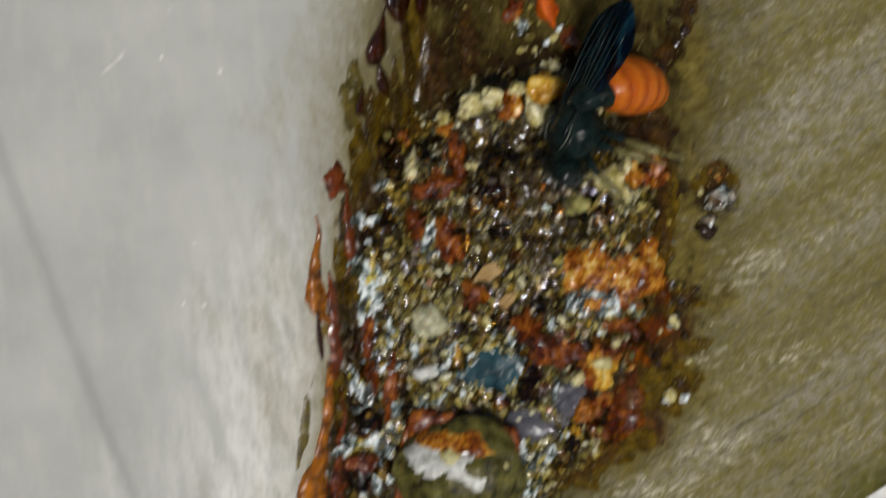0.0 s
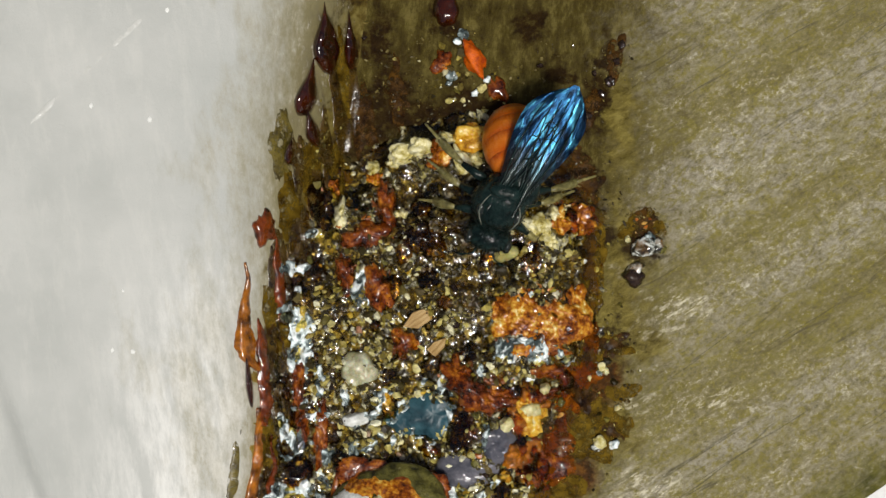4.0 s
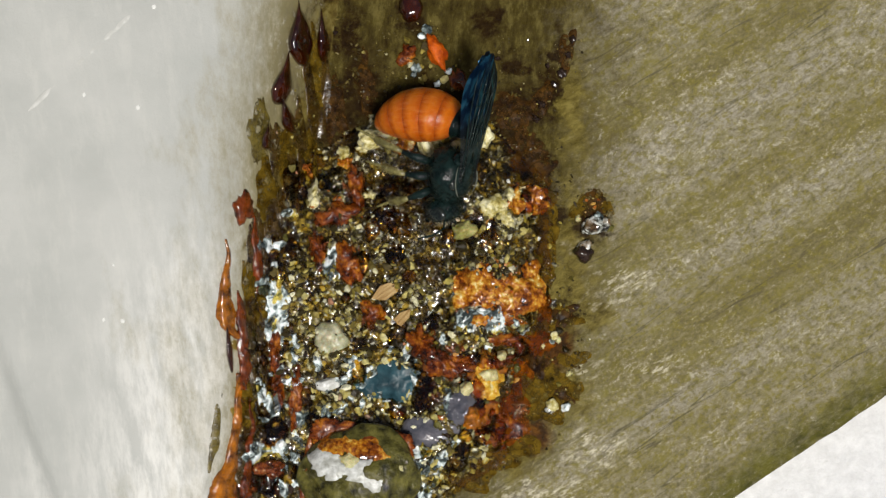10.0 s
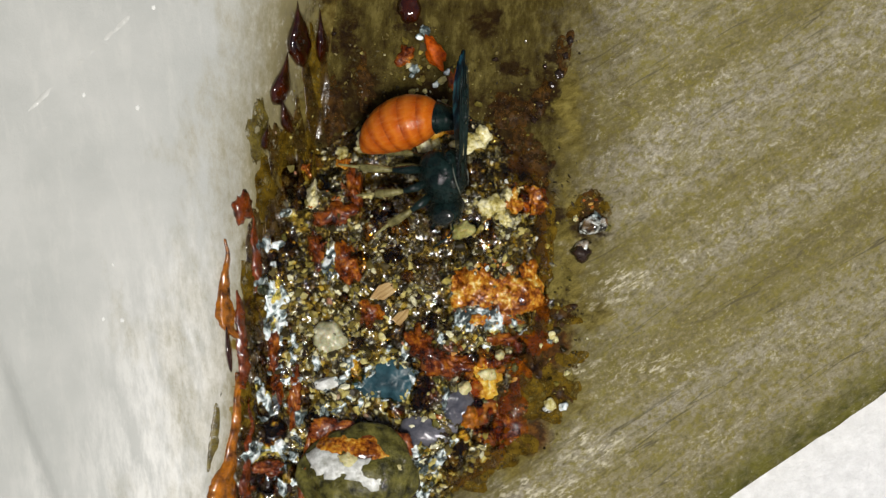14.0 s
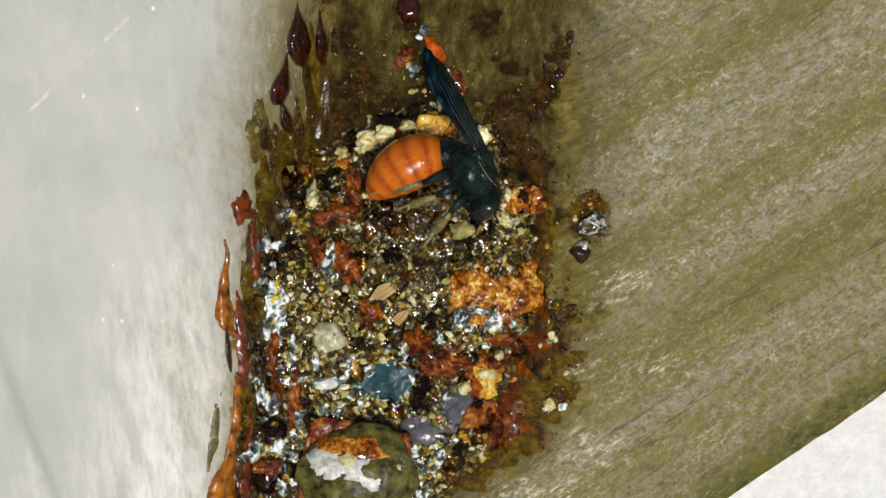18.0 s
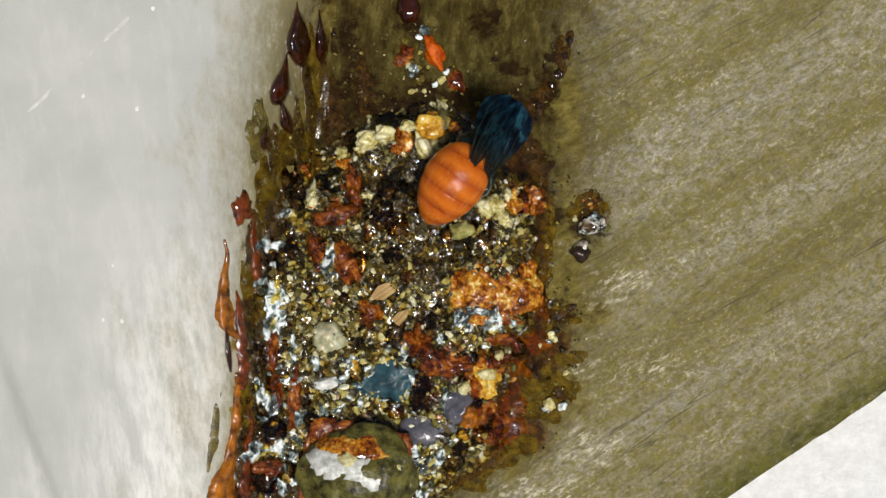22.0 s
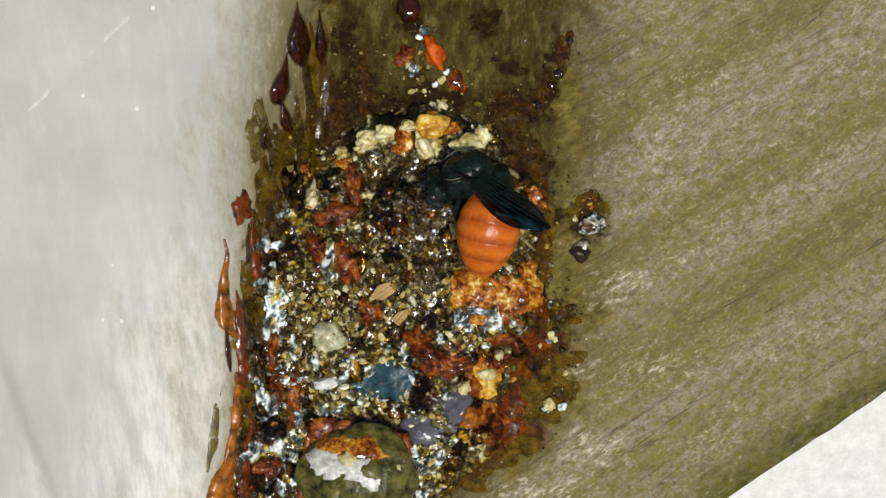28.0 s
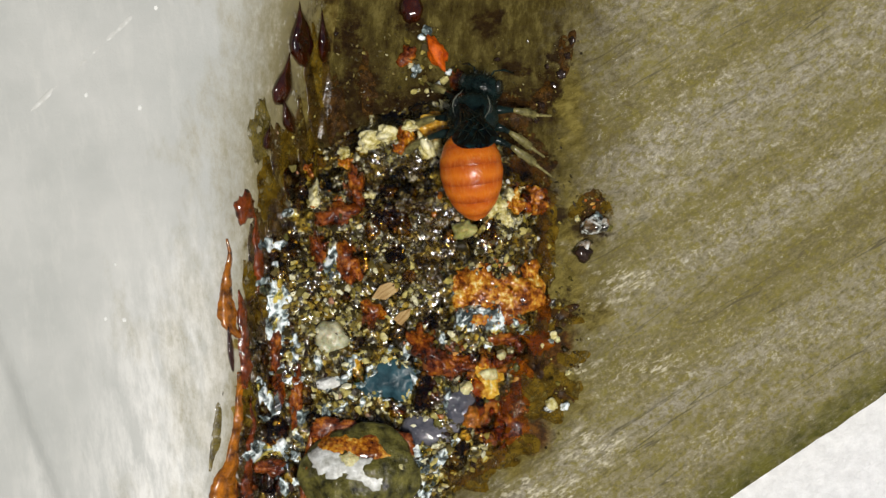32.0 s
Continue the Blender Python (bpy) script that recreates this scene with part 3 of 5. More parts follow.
def run(name, knots, thick, material, label, category, seed, group=""):
    """A run of resin down the wall: knots of (u, v, half width)."""
    bm = bmesh.new()
    v0, v1 = knots[0][1], knots[-1][1]
    count, across = int((v1 - v0) / 4), 8
    mid = at(knots[0][0], v0, 0) / MM
    rows = []
    for i in range(count + 1):
        v = v0 + (v1 - v0) * i / count
        c = along(v, *[(k[1], k[0]) for k in knots]) + 4 * noise.noise((v * 0.03, seed, 0))
        w = max(0.6, along(v, *[(k[1], k[2]) for k in knots]))
        row = []
        for k in range(across + 1):
            s = k / across * 2 - 1
            rough = 1 + 0.35 * noise.noise((v * 0.035, s * 0.8, seed)) + 0.2 * noise.noise((v * 0.12, s, seed + 3))
            u = c + w * s * rough
            dome = thick * min(1.0, w / 10) * (1 - abs(s) ** 2.5) * (0.8 + 0.5 * noise.noise((v * 0.05, s, seed + 7)))
            row.append(bm.verts.new(at(u, v, surface(u, v) + dome - 0.05) / MM - mid))
        rows.append(row)
    under = [[bm.verts.new(p.co - Vector((0, 0, 0.3))) for p in (row[0], row[-1])] for row in rows]
    for (p, q), (a, b) in zip(zip(rows, rows[1:]), zip(under, under[1:])):
        for k in range(across):
            bm.faces.new((p[k], q[k], q[k + 1], p[k + 1]))
        bm.faces.new((a[0], b[0], q[0], p[0]))
        bm.faces.new((p[-1], q[-1], b[1], a[1]))
        bm.faces.new((a[1], b[1], b[0], a[0]))
    bm.faces.new(rows[0] + [under[0][1], under[0][0]])
    bm.faces.new(rows[-1][::-1] + [under[-1][0], under[-1][1]])
    return tagged(part(name, bm, material, m=Matrix.Translation(mid * MM)), label, category, group)


def crumble(name, u, v, ru, rv, thick, material, label, category, seed, group="amber cakes"):
    """A lumpy cake of resin crumbs pressed onto the nest."""
    bm = bmesh.new()
    mid = surface(u, v)
    origin = at(u, v, mid) / MM
    rings, around = 10 + int(max(ru, rv) / 5), 44

    def spot(r, t):
        k = 1 + 0.55 * noise.noise((math.cos(t) * 1.4 + seed * 5, math.sin(t) * 1.4, seed)) + 0.2 * noise.noise((math.cos(t) * 5, math.sin(t) * 5, seed))
        du, dv = ru * r * k * math.cos(t), rv * r * k * math.sin(t)
        x, y = (u + du) * 0.05, (v + dv) * 0.05
        lump = 0.6 - noise.voronoi((x * 1.3, y * 1.3, seed * 0.1))[0][0] + 0.5 * (0.4 - noise.voronoi((x * 3, y * 3, seed * 0.1))[0][0]) + 0.5 * noise.noise((x * 0.7, y * 0.7, 2))
        base = surface(u + du, v + dv)
        z = base + (mid - base) * 0.6 + thick * (1 - r ** 3) ** 0.5 * (0.6 + 0.5 * lump) - 0.3 * r
        return at(u + du, v + dv, z) / MM - origin

    centre = bm.verts.new(spot(0, 0))
    loops = [[bm.verts.new(spot((i + 1) / rings, 2 * math.pi * k / around)) for k in range(around)] for i in range(rings)]
    loops.append([bm.verts.new(p.co - Vector((0, 0, 0.8))) for p in loops[-1]])
    for k in range(around):
        bm.faces.new((centre, loops[0][(k + 1) % around], loops[0][k]))
        for p, q in zip(loops, loops[1:]):
            bm.faces.new((p[(k + 1) % around], q[(k + 1) % around], q[k], p[k]))
    bm.faces.new(loops[-1])
    return tagged(part(name, bm, material, m=Matrix.Translation(origin * MM)), label, category, group)


def cake_material(name, *stops, thin=None, relief=0.34):
    n = Nodes(name)
    a, b = n.noise(0.6, 4, 0.65), n.noise(2.4, 4, 0.7)
    t = n.math("ADD", n.math("MULTIPLY", a, 0.7), n.math("MULTIPLY", b, 0.3))
    n.set(Base_Color=n.ramp(t, *stops), Roughness=n.ramp(n.noise(1.2, 2, 0.5), (0.4, 0.15), (0.6, 0.45)), Specular_IOR_Level=0.25, Coat_Weight=n.ramp(n.noise(0.7, 2, 0.5), (0.4, 0.2), (0.6, 1.0)), Coat_Roughness=0.04)
    if thin:
        n.set(Alpha=n.ramp(n.noise(1.4, 5, 0.7, None, 0.6), (thin[0], 0.0), (thin[1], 1.0)))
    return n.bump(n.noise(1.0, 3, 0.5), relief).mat


AMBER_CAKE = cake_material("amber_cake", (0.36, (0.030, 0.007, 0.0006)), (0.45, (0.19, 0.045, 0.002)), (0.53, (0.42, 0.15, 0.006)), (0.60, (0.60, 0.34, 0.04)), (0.68, (0.84, 0.76, 0.42)))
RED_CAKE = cake_material("red_cake", (0.36, (0.012, 0.003, 0.0004)), (0.46, (0.085, 0.015, 0.0008)), (0.54, (0.19, 0.042, 0.002)), (0.66, (0.42, 0.145, 0.008)), thin=(0.28, 0.42), relief=0.2)
CREAM_CAKE = cake_material("cream_cake", (0.34, (0.20, 0.15, 0.02)), (0.43, (0.46, 0.39, 0.12)), (0.53, (0.70, 0.64, 0.34)), (0.66, (0.85, 0.81, 0.56)), relief=0.14)
YELLOW_CAKE = cake_material("yellow_cake", (0.36, (0.20, 0.06, 0.003)), (0.48, (0.50, 0.25, 0.015)), (0.58, (0.66, 0.44, 0.06)), (0.66, (0.82, 0.74, 0.42)))


def crust(stone, u, v, ru, rv, seed):
    """A ragged skin on the rounded stone."""
    bm = bmesh.new()
    p = (stone.matrix_basis.inverted() @ at(u, v, 4.0)) / MM

    def spot(r, t, lift):
        k = 1 + 0.5 * noise.noise((math.cos(t) * 0.9 + seed * 3, math.sin(t) * 0.9, seed * 1.3)) + 0.34 * noise.noise((math.cos(t) * 3, math.sin(t) * 4, seed * 2)) + 0.25 * noise.noise((math.cos(t) * 8, math.sin(t) * 8, seed))
        x, y = p.x + ru * 0.05 * r * k * math.cos(t), p.y + rv * 0.05 * r * k * math.sin(t)
        z = 2.78 * math.sqrt(max(0.02, 1 - (x / 5.15) ** 2 - (y / 4.45) ** 2))
        return (x, y, z + lift * (1 - r ** 3) + 0.25 * lift * noise.noise((x * 2.5, y * 2.5, seed)))

    mid = bm.verts.new(spot(0, 0, 0.22))
    loops = [[bm.verts.new(spot((i + 1) / 8, math.pi * j / 16, 0.22)) for j in range(32)] for i in range(8)]
    loops.append([bm.verts.new(q.co - Vector((0, 0, 0.6))) for q in loops[-1]])
    for j in range(32):
        bm.faces.new((mid, loops[0][j], loops[0][(j + 1) % 32]))
        for a, b in zip(loops, loops[1:]):
            bm.faces.new((a[j], b[j], b[(j + 1) % 32], a[(j + 1) % 32]))
    bm.faces.new(loops[-1][::-1])
    return bm


def glaze_material(name, tint):
    """A clear wet resin film: it tints what lies under it and mirrors the sky."""
    n = Nodes(name)
    clear, gloss, both, fres = (n.tree.nodes.new("ShaderNode" + k) for k in ("BsdfTransparent", "BsdfGlossy", "MixShader", "Fresnel"))
    clear.inputs["Color"].default_value = (*tint, 1)
    gloss.inputs["Roughness"].default_value = 0.09
    fres.inputs["IOR"].default_value = 1.55
    bump = n.tree.nodes.new("ShaderNodeBump")
    bump.inputs["Distance"].default_value = 0.2 * MM
    n.link(n.noise(0.95, 3, 0.5), bump.inputs["Height"])
    n.link(bump.outputs[0], gloss.inputs["Normal"])
    n.link(bump.outputs[0], fres.inputs["Normal"])
    n.link(fres.outputs[0], both.inputs[0])
    n.link(clear.outputs[0], both.inputs[1])
    n.link(gloss.outputs[0], both.inputs[2])
    out = [k for k in n.tree.nodes if k.type == "OUTPUT_MATERIAL"][0]
    n.link(both.outputs[0], out.inputs["Surface"])
    return n.mat


GLAZES = [glaze_material("brown_glaze", (0.60, 0.46, 0.14)), glaze_material("amber_glaze", (0.84, 0.60, 0.16)), glaze_material("clear_glaze", (0.90, 0.84, 0.58))]


def resin_level(u, v):
    """The resin that the grit sits in: it fills the hollows and thins out past the mound's edge."""
    x, y = 0.04 * u - 0.03 * v, 0.03 * u + 0.04 * v
    e = inside(u, v) + 26 * noise.noise((x * 0.5, y * 0.5, 13)) + 16 * noise.noise((x * 1.4, y * 1.4, 15))
    if e < -22:
        return -0.4
    base = sum(surface(u + a, v + b) for a, b in ((0, 0), (14, 0), (-14, 0), (0, 14), (0, -14), (26, 0), (-26, 0), (0, 26), (0, -26))) / 9
    wave = 0.30 * noise.noise((x * 0.55, y * 0.55, 21)) + 0.16 * noise.noise((x * 1.3, y * 1.3, 22))
    return base + wave * smooth((e + 22) / 50) - 0.02 + 0.08 * smooth((e + 22) / 24) - 0.25 * (1 - smooth((e + 22) / 8))


def glazes():
    """Wet resin films over the grit."""
    pool = sheet(steps(396, 1010, 5), steps(170, 1000, 5), resin_level, -0.5)
    part("resin_pool", pool, glaze_material("dark_amber_glaze", (0.86, 0.74, 0.34)), MOUND, "clear dark amber resin film")
    rng = random.Random(21)
    done = 0
    while done < 85:
        u, v = rng.uniform(455, 950), rng.uniform(300, 880)
        if inside(u, v) < 8:
            continue
        r = rng.uniform(7, 24)
        drape("resin_glaze", u, v, r, r * rng.uniform(0.7, 1.9), rng.uniform(-40, 40), 0.55, GLAZES[done % 3], "clear wet resin film over the grit", "resin film", rag=0.2, level=0.6, seed=done + 400, rings=5, around=20, group="wet films on the nest")
        done += 1
    for k, (u, v, ru, rv) in enumerate(((480, 470, 20, 60), (500, 600, 22, 80), (480, 740, 26, 70), (520, 330, 22, 50), (470, 850, 30, 40))):
        drape("resin_glaze", u, v, ru, rv, 4, 0.22, GLAZES[0], "clear brown resin film on the wall foot", "resin film", rag=0.25, level=0.0, seed=k + 500, rings=6, around=26, group="wet films on the nest")


def nest_things():
    drop = "glossy dark red resin drop on the wall face"
    for k, (u, v, ru, rv, turn) in enumerate(((530, 66, 26, 52, 4), (569, 68, 14, 46, 4), (500, 146, 20, 46, -10), (505, 206, 13, 34, 14), (470, 244, 11, 24, -8))):
        drape("resin_drop", u, v, ru, rv, turn, 1.4, RESIN_DARK, drop, "resin drop", tip=0.85, rag=0.10, seed=k + 2, group="resin drops on the wall")
    drape("resin_drop", 430, 370, 19, 29, 5, 0.7, RESIN_RED, "ragged red-brown resin drop on the wall face", "resin drop", rag=0.3, seed=9, group="resin drops on the wall")
    streak = "thin orange-brown resin run on the pale wall face"
    for k, (m, knots) in enumerate(((RESIN_AMBER, ((399, 424, 2), (401, 470, 6), (397, 510, 11), (396, 560, 20), (404, 578, 15), (420, 600, 9))), (RESIN_RED, ((421, 514, 2), (424, 550, 9), (428, 600, 11), (432, 650, 12), (428, 690, 7))), (RESIN_AMBER, ((421, 660, 6), (420, 720, 9), (413, 780, 9), (406, 820, 12), (396, 850, 22), (388, 890, 27))), (RESIN_RED, ((448, 380, 2), (452, 430, 9), (455, 480, 10), (452, 520, 4))), (RESIN_RED, ((440, 700, 3), (444, 760, 6), (436, 830, 9), (430, 890, 14))))):
        run("resin_run", knots, 0.6, m, streak, "resin run", k + 20, "resin runs on the wall")
    run("olive_run", ((392, 676, 2), (386, 720, 9), (377, 790, 10), (368, 836, 3)), 0.12, OLIVE_FILM, "thin olive-yellow resin film on the pale wall", "resin run", 29, "resin runs on the wall")
    drape("resin_drop", 404, 616, 7, 42, 6, 0.7, RESIN_DARK, "narrow dark resin drop with a shiny rim", "resin drop", tip=0.5, rag=0.05, seed=31, group="resin drops on the wall")
    drape("paint_scratch", 128, 124, 6, 215, -47, 0.05, SCRATCH, "long faint pale scratch in the wall paint", "scratch", rag=0.1, seed=200)
    drape("timber_scratch", 1200, 380, 3, 46, -4, 0.05, PAINT, "short pale scratch across the timber grain", "scratch", rag=0.2, seed=201)
    for k, (u, v, r) in enumerate(((182, 566, 8), (216, 568, 6), (271, 16, 9), (243, 192, 7), (148, 170, 6), (200, 470, 4), (70, 410, 6))):
        drape("paint_speck", u, v, r * 0.7, r * 0.9, 0, 0.10, PAINT, "tiny white speck on the pale wall", "paint speck", rag=0.25, seed=k + 300, rings=4, around=16, group="specks on the wall")
    for k, (u, v, ru, rv) in enumerate(((452, 246, 20, 60), (462, 210, 12, 40))):
        drape("olive_stain", u, v, ru, rv, 4, 0.15, OLIVE_FILM, "dull olive film smeared on the wall face", "stain", tip=0.3, rag=0.24, seed=k + 40, group="smears on the wall")
    for k, (u, v, ru, rv) in enumerate(((530, 250, 16, 70), (512, 310, 18, 50), (552, 190, 14, 60), (486, 380, 18, 60), (470, 450, 14, 50), (466, 620, 14, 70), (540, 130, 10, 60), (574, 150, 12, 70), (470, 760, 16, 50))):
        drape("brown_stain", u, v, ru, rv, 5, 0.2, BROWN_FILM, "dark brown wet resin film on the wall foot", "stain", tip=0.3, rag=0.3, seed=k + 140, rings=7, around=36, group="films on the wall foot")
    for k, (u, v, ru, rv, m) in enumerate(((472, 330, 24, 60, GOLD_FILM), (452, 430, 20, 66, BROWN_FILM), (446, 520, 18, 70, GOLD_FILM), (440, 620, 16, 80, BROWN_FILM), (434, 720, 16, 70, GOLD_FILM), (428, 820, 20, 60, BROWN_FILM), (504, 270, 22, 60, GOLD_FILM), (486, 262, 18, 50, BROWN_FILM), (500, 420, 18, 60, BROWN_FILM), (545, 290, 22, 50, GOLD_FILM), (560, 120, 18, 80, GOLD_FILM), (590, 190, 22, 60, SOAKED))):
        drape("wall_film", u, v, ru, rv, 5, 0.18, m, "brown and golden resin film on the wall foot", "stain", tip=0.2, rag=0.34, seed=k + 260, rings=7, around=36, group="films on the wall foot")
    # skins whose white patches are sky reflections put into the colour
    skin = "wet resin skin with white sky reflections painted on"
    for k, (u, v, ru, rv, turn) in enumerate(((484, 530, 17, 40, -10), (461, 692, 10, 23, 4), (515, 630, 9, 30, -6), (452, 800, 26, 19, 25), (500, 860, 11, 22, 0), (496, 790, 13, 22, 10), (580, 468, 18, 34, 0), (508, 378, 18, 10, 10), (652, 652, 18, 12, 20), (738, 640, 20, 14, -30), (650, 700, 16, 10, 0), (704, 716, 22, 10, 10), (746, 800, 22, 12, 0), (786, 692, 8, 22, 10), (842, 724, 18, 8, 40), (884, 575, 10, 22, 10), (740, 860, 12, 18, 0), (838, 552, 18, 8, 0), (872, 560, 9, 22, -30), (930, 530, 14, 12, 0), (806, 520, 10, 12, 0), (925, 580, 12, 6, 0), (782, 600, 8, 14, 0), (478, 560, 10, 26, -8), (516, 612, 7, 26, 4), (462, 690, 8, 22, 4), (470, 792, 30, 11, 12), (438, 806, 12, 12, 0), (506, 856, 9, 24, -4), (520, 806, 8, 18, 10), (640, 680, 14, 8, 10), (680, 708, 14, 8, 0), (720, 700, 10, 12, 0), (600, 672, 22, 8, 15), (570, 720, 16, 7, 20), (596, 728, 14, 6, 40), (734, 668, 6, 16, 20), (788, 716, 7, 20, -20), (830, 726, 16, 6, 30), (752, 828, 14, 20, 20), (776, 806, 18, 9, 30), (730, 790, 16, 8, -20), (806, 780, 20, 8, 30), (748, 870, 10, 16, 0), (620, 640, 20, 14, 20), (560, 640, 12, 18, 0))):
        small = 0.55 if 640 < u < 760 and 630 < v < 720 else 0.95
        drape("wet_skin", u, v, ru * small, rv * small, turn, 0.45, GLINT_SKIN, skin, "resin skin", rag=0.32, seed=k + 60, group="wet skins by the wall")
    rng = random.Random(77)
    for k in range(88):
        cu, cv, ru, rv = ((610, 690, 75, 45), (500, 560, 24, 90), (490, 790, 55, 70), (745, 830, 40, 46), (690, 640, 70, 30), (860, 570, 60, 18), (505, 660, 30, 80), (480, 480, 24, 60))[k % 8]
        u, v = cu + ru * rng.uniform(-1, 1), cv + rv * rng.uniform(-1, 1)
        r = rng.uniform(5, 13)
        drape("wet_skin", u, v, r, r * rng.uniform(0.6, 2.2), rng.uniform(-50, 50), 0.5, GLINT_SKIN, skin, "resin skin", rag=0.35, seed=k + 600, rings=4, around=18, group="wet skins by the wall")
    red = "red-brown resin smear between the grit"
    for k, (u, v, ru, rv, turn) in enumerate(((489, 684, 11, 32, 4), (484, 618, 9, 36, 0), (616, 466, 22, 42, 8), (626, 335, 16, 46, 5), (594, 380, 34, 22, 8), (655, 556, 24, 24, 0), (760, 628, 46, 26, -38), (742, 600, 22, 26, 10), (700, 780, 30, 16, -6), (800, 650, 34, 18, -10), (520, 700, 14, 60, 2), (540, 840, 12, 60, -4), (470, 830, 34, 16, 0), (560, 445, 16, 34, 4), (880, 640, 30, 12, 10))):
        drape("resin_smear", u, v, max(ru, 13) * 0.95, rv, turn, 0.9, RED_CAKE, red, "resin smear", rag=0.34, level=0.45, seed=k + 80, rings=10, around=44, group="resin smears")
    drape("resin_lump", 724, 16, 22, 26, 10, 0.7, RESIN_DARK, "dark purple-red resin lump", "resin lump", rag=0.14, seed=141)
    drape("resin_lump", 846, 736, 30, 26, 10, 0.8, RESIN_AMBER, "bright orange resin lump at the mound's edge", "resin lump", rag=0.36, rings=12, around=48, seed=143)
    drape("resin_lump", 872, 748, 40, 36, 10, 0.4, RED_CAKE, "dark red-brown resin lump at the mound's edge", "resin lump", rag=0.36, rings=12, around=48, seed=142)
    chunk("resin_chip", 768, 91, 15, 31, 0.8, 24, RESIN_GLOW, "bright orange-red resin chip on the timber", "resin chip", 0.3, False, seed=3)
    drape("resin_chip", 718, 98, 18, 22, 0, 0.4, RED_CAKE, "dark orange resin crumb on the timber", "resin chip", rag=0.3, seed=4)
    # beads added in place of white glints, which their colour carries
    for k, (u, v, r) in enumerate(((733, 122, 8), (752, 54, 8), (742, 66, 6), (728, 134, 5), (770, 150, 5), (790, 128, 5))):
        chunk("clear_bead", u, v, r, r * 1.2, r * 0.04, 30 * k, GLINT_SKIN, "small bead added for a white glint on the timber", "resin bead", 0.3, False, 0.2, k + 160, 3, group="clear beads on the timber")
    drape("resin_chip", 806, 142, 15, 24, 25, 0.5, RED_CAKE, "orange-brown resin smear on the timber", "resin chip", rag=0.35, seed=5)
    for k, (u, v, ru, rv, turn) in enumerate(((998, 92, 15, 44, -18), (958, 176, 18, 46, -26), (912, 196, 44, 34, -20), (925, 270, 34, 60, 8), (960, 300, 26, 30, 0), (640, 140, 22, 60, 4), (1046, 372, 30, 30, 0), (990, 560, 40, 18, 12), (985, 690, 28, 22, 0), (940, 640, 34, 40, 0))):
        drape("resin_film", u, v, ru, rv, turn, 0.14, SOAKED, "dark brown resin film soaked into the timber", "stain", rag=0.4, seed=k + 170, rings=8, around=40, group="films on the timber")
    for k, (u, v, ru, rv, turn) in enumerate(((938, 600, 46, 50, 0), (950, 690, 50, 60, 10), (905, 776, 58, 40, 14), (985, 566, 48, 22, 12), (990, 690, 36, 30, 0), (958, 470, 20, 66, 0), (934, 322, 40, 36, 0), (1045, 362, 34, 30, 0), (816, 852, 46, 26, 10), (880, 806, 40, 22, 20), (965, 400, 24, 40, 0), (1010, 640, 30, 24, 0))):
        drape("resin_film", u, v, ru, rv, turn, 0.12, GOLD_FILM, "golden brown resin film soaked into the timber", "stain", rag=0.4, seed=k + 190, rings=8, around=40, group="films on the timber")
    for k, (u, v, ru, rv, turn) in enumerate(((884, 752, 46, 40, 10), (925, 640, 28, 40, 0), (950, 610, 30, 26, 0), (905, 712, 30, 34, 0), (960, 545, 22, 30, 0), (945, 350, 26, 28, 0))):
        drape("resin_film", u, v, ru, rv, turn, 0.22, RUST_FILM, "rust-red resin film at the mound's edge", "stain", rag=0.4, seed=k + 230, rings=8, around=40, group="films on the timber")
    # the lip of the brood cell
    lip = "cream waxy crumb on the nest lip"
    for k, (u, v, ru, rv, turn) in enumerate(((655, 246, 27, 17, 15), (681, 238, 17, 15, -20), (748, 258, 12, 23, 28), (722, 224, 14, 11, 0), (826, 256, 26, 15, 12), (852, 244, 15, 19, 0))):
        chunk("wax_lump", u, v, ru, rv, 0.9, turn, CREAM_CAKE, "smooth cream-white wax lump on the nest lip", "wax lump", 0.32, False, 0.12, k + 70, 4, group="cream lumps on the lip")
    for k, (u, v, ru, rv, turn) in enumerate(((605, 274, 14, 12, 0), (640, 262, 12, 10, 30), (768, 262, 12, 14, 0), (868, 366, 22, 18, 0), (902, 345, 14, 12, 0), (888, 390, 16, 12, 14), (552, 350, 10, 20, 5), (650, 348, 12, 9, 0))):
        crumble("wax_crumb", u, v, ru * 1.15, rv * 1.2, 1.1, CREAM_CAKE, lip, "wax crumb", k + 7, "cream crumbs on the nest")
    drape("wax_crumb", 581, 598, 27, 29, 0, 0.7, CLOUDED, "pale clouded waxy lump in the grit", "wax crumb", rag=0.22, level=0.6, seed=43, group="cream crumbs on the nest")
    drape("wax_crumb", 818, 407, 20, 17, 20, 0.9, LEMON, "pale green-yellow waxy crumb", "wax crumb", rag=0.25, level=0.6, seed=41, group="cream crumbs on the nest")
    for k, (u, v, ru, rv) in enumerate(((712, 250, 18, 20), (800, 232, 16, 12), (938, 352, 20, 18), (905, 360, 18, 14), (542, 302, 11, 8), (610, 292, 14, 14))):
        chunk("amber_bead", u, v, ru, rv, 0.7, 30 * k, AMBER_CAKE, "amber resin bead on the nest lip", "resin bead", 0.55, False, level=4, seed=k + 50, group="amber beads")
    chunk("amber_bead", 764, 222, 29, 23, 0.9, 10, YELLOW_CAKE, "rounded golden amber resin bead on the nest lip", "resin bead", 0.3, False, level=4, seed=49, group="amber beads")
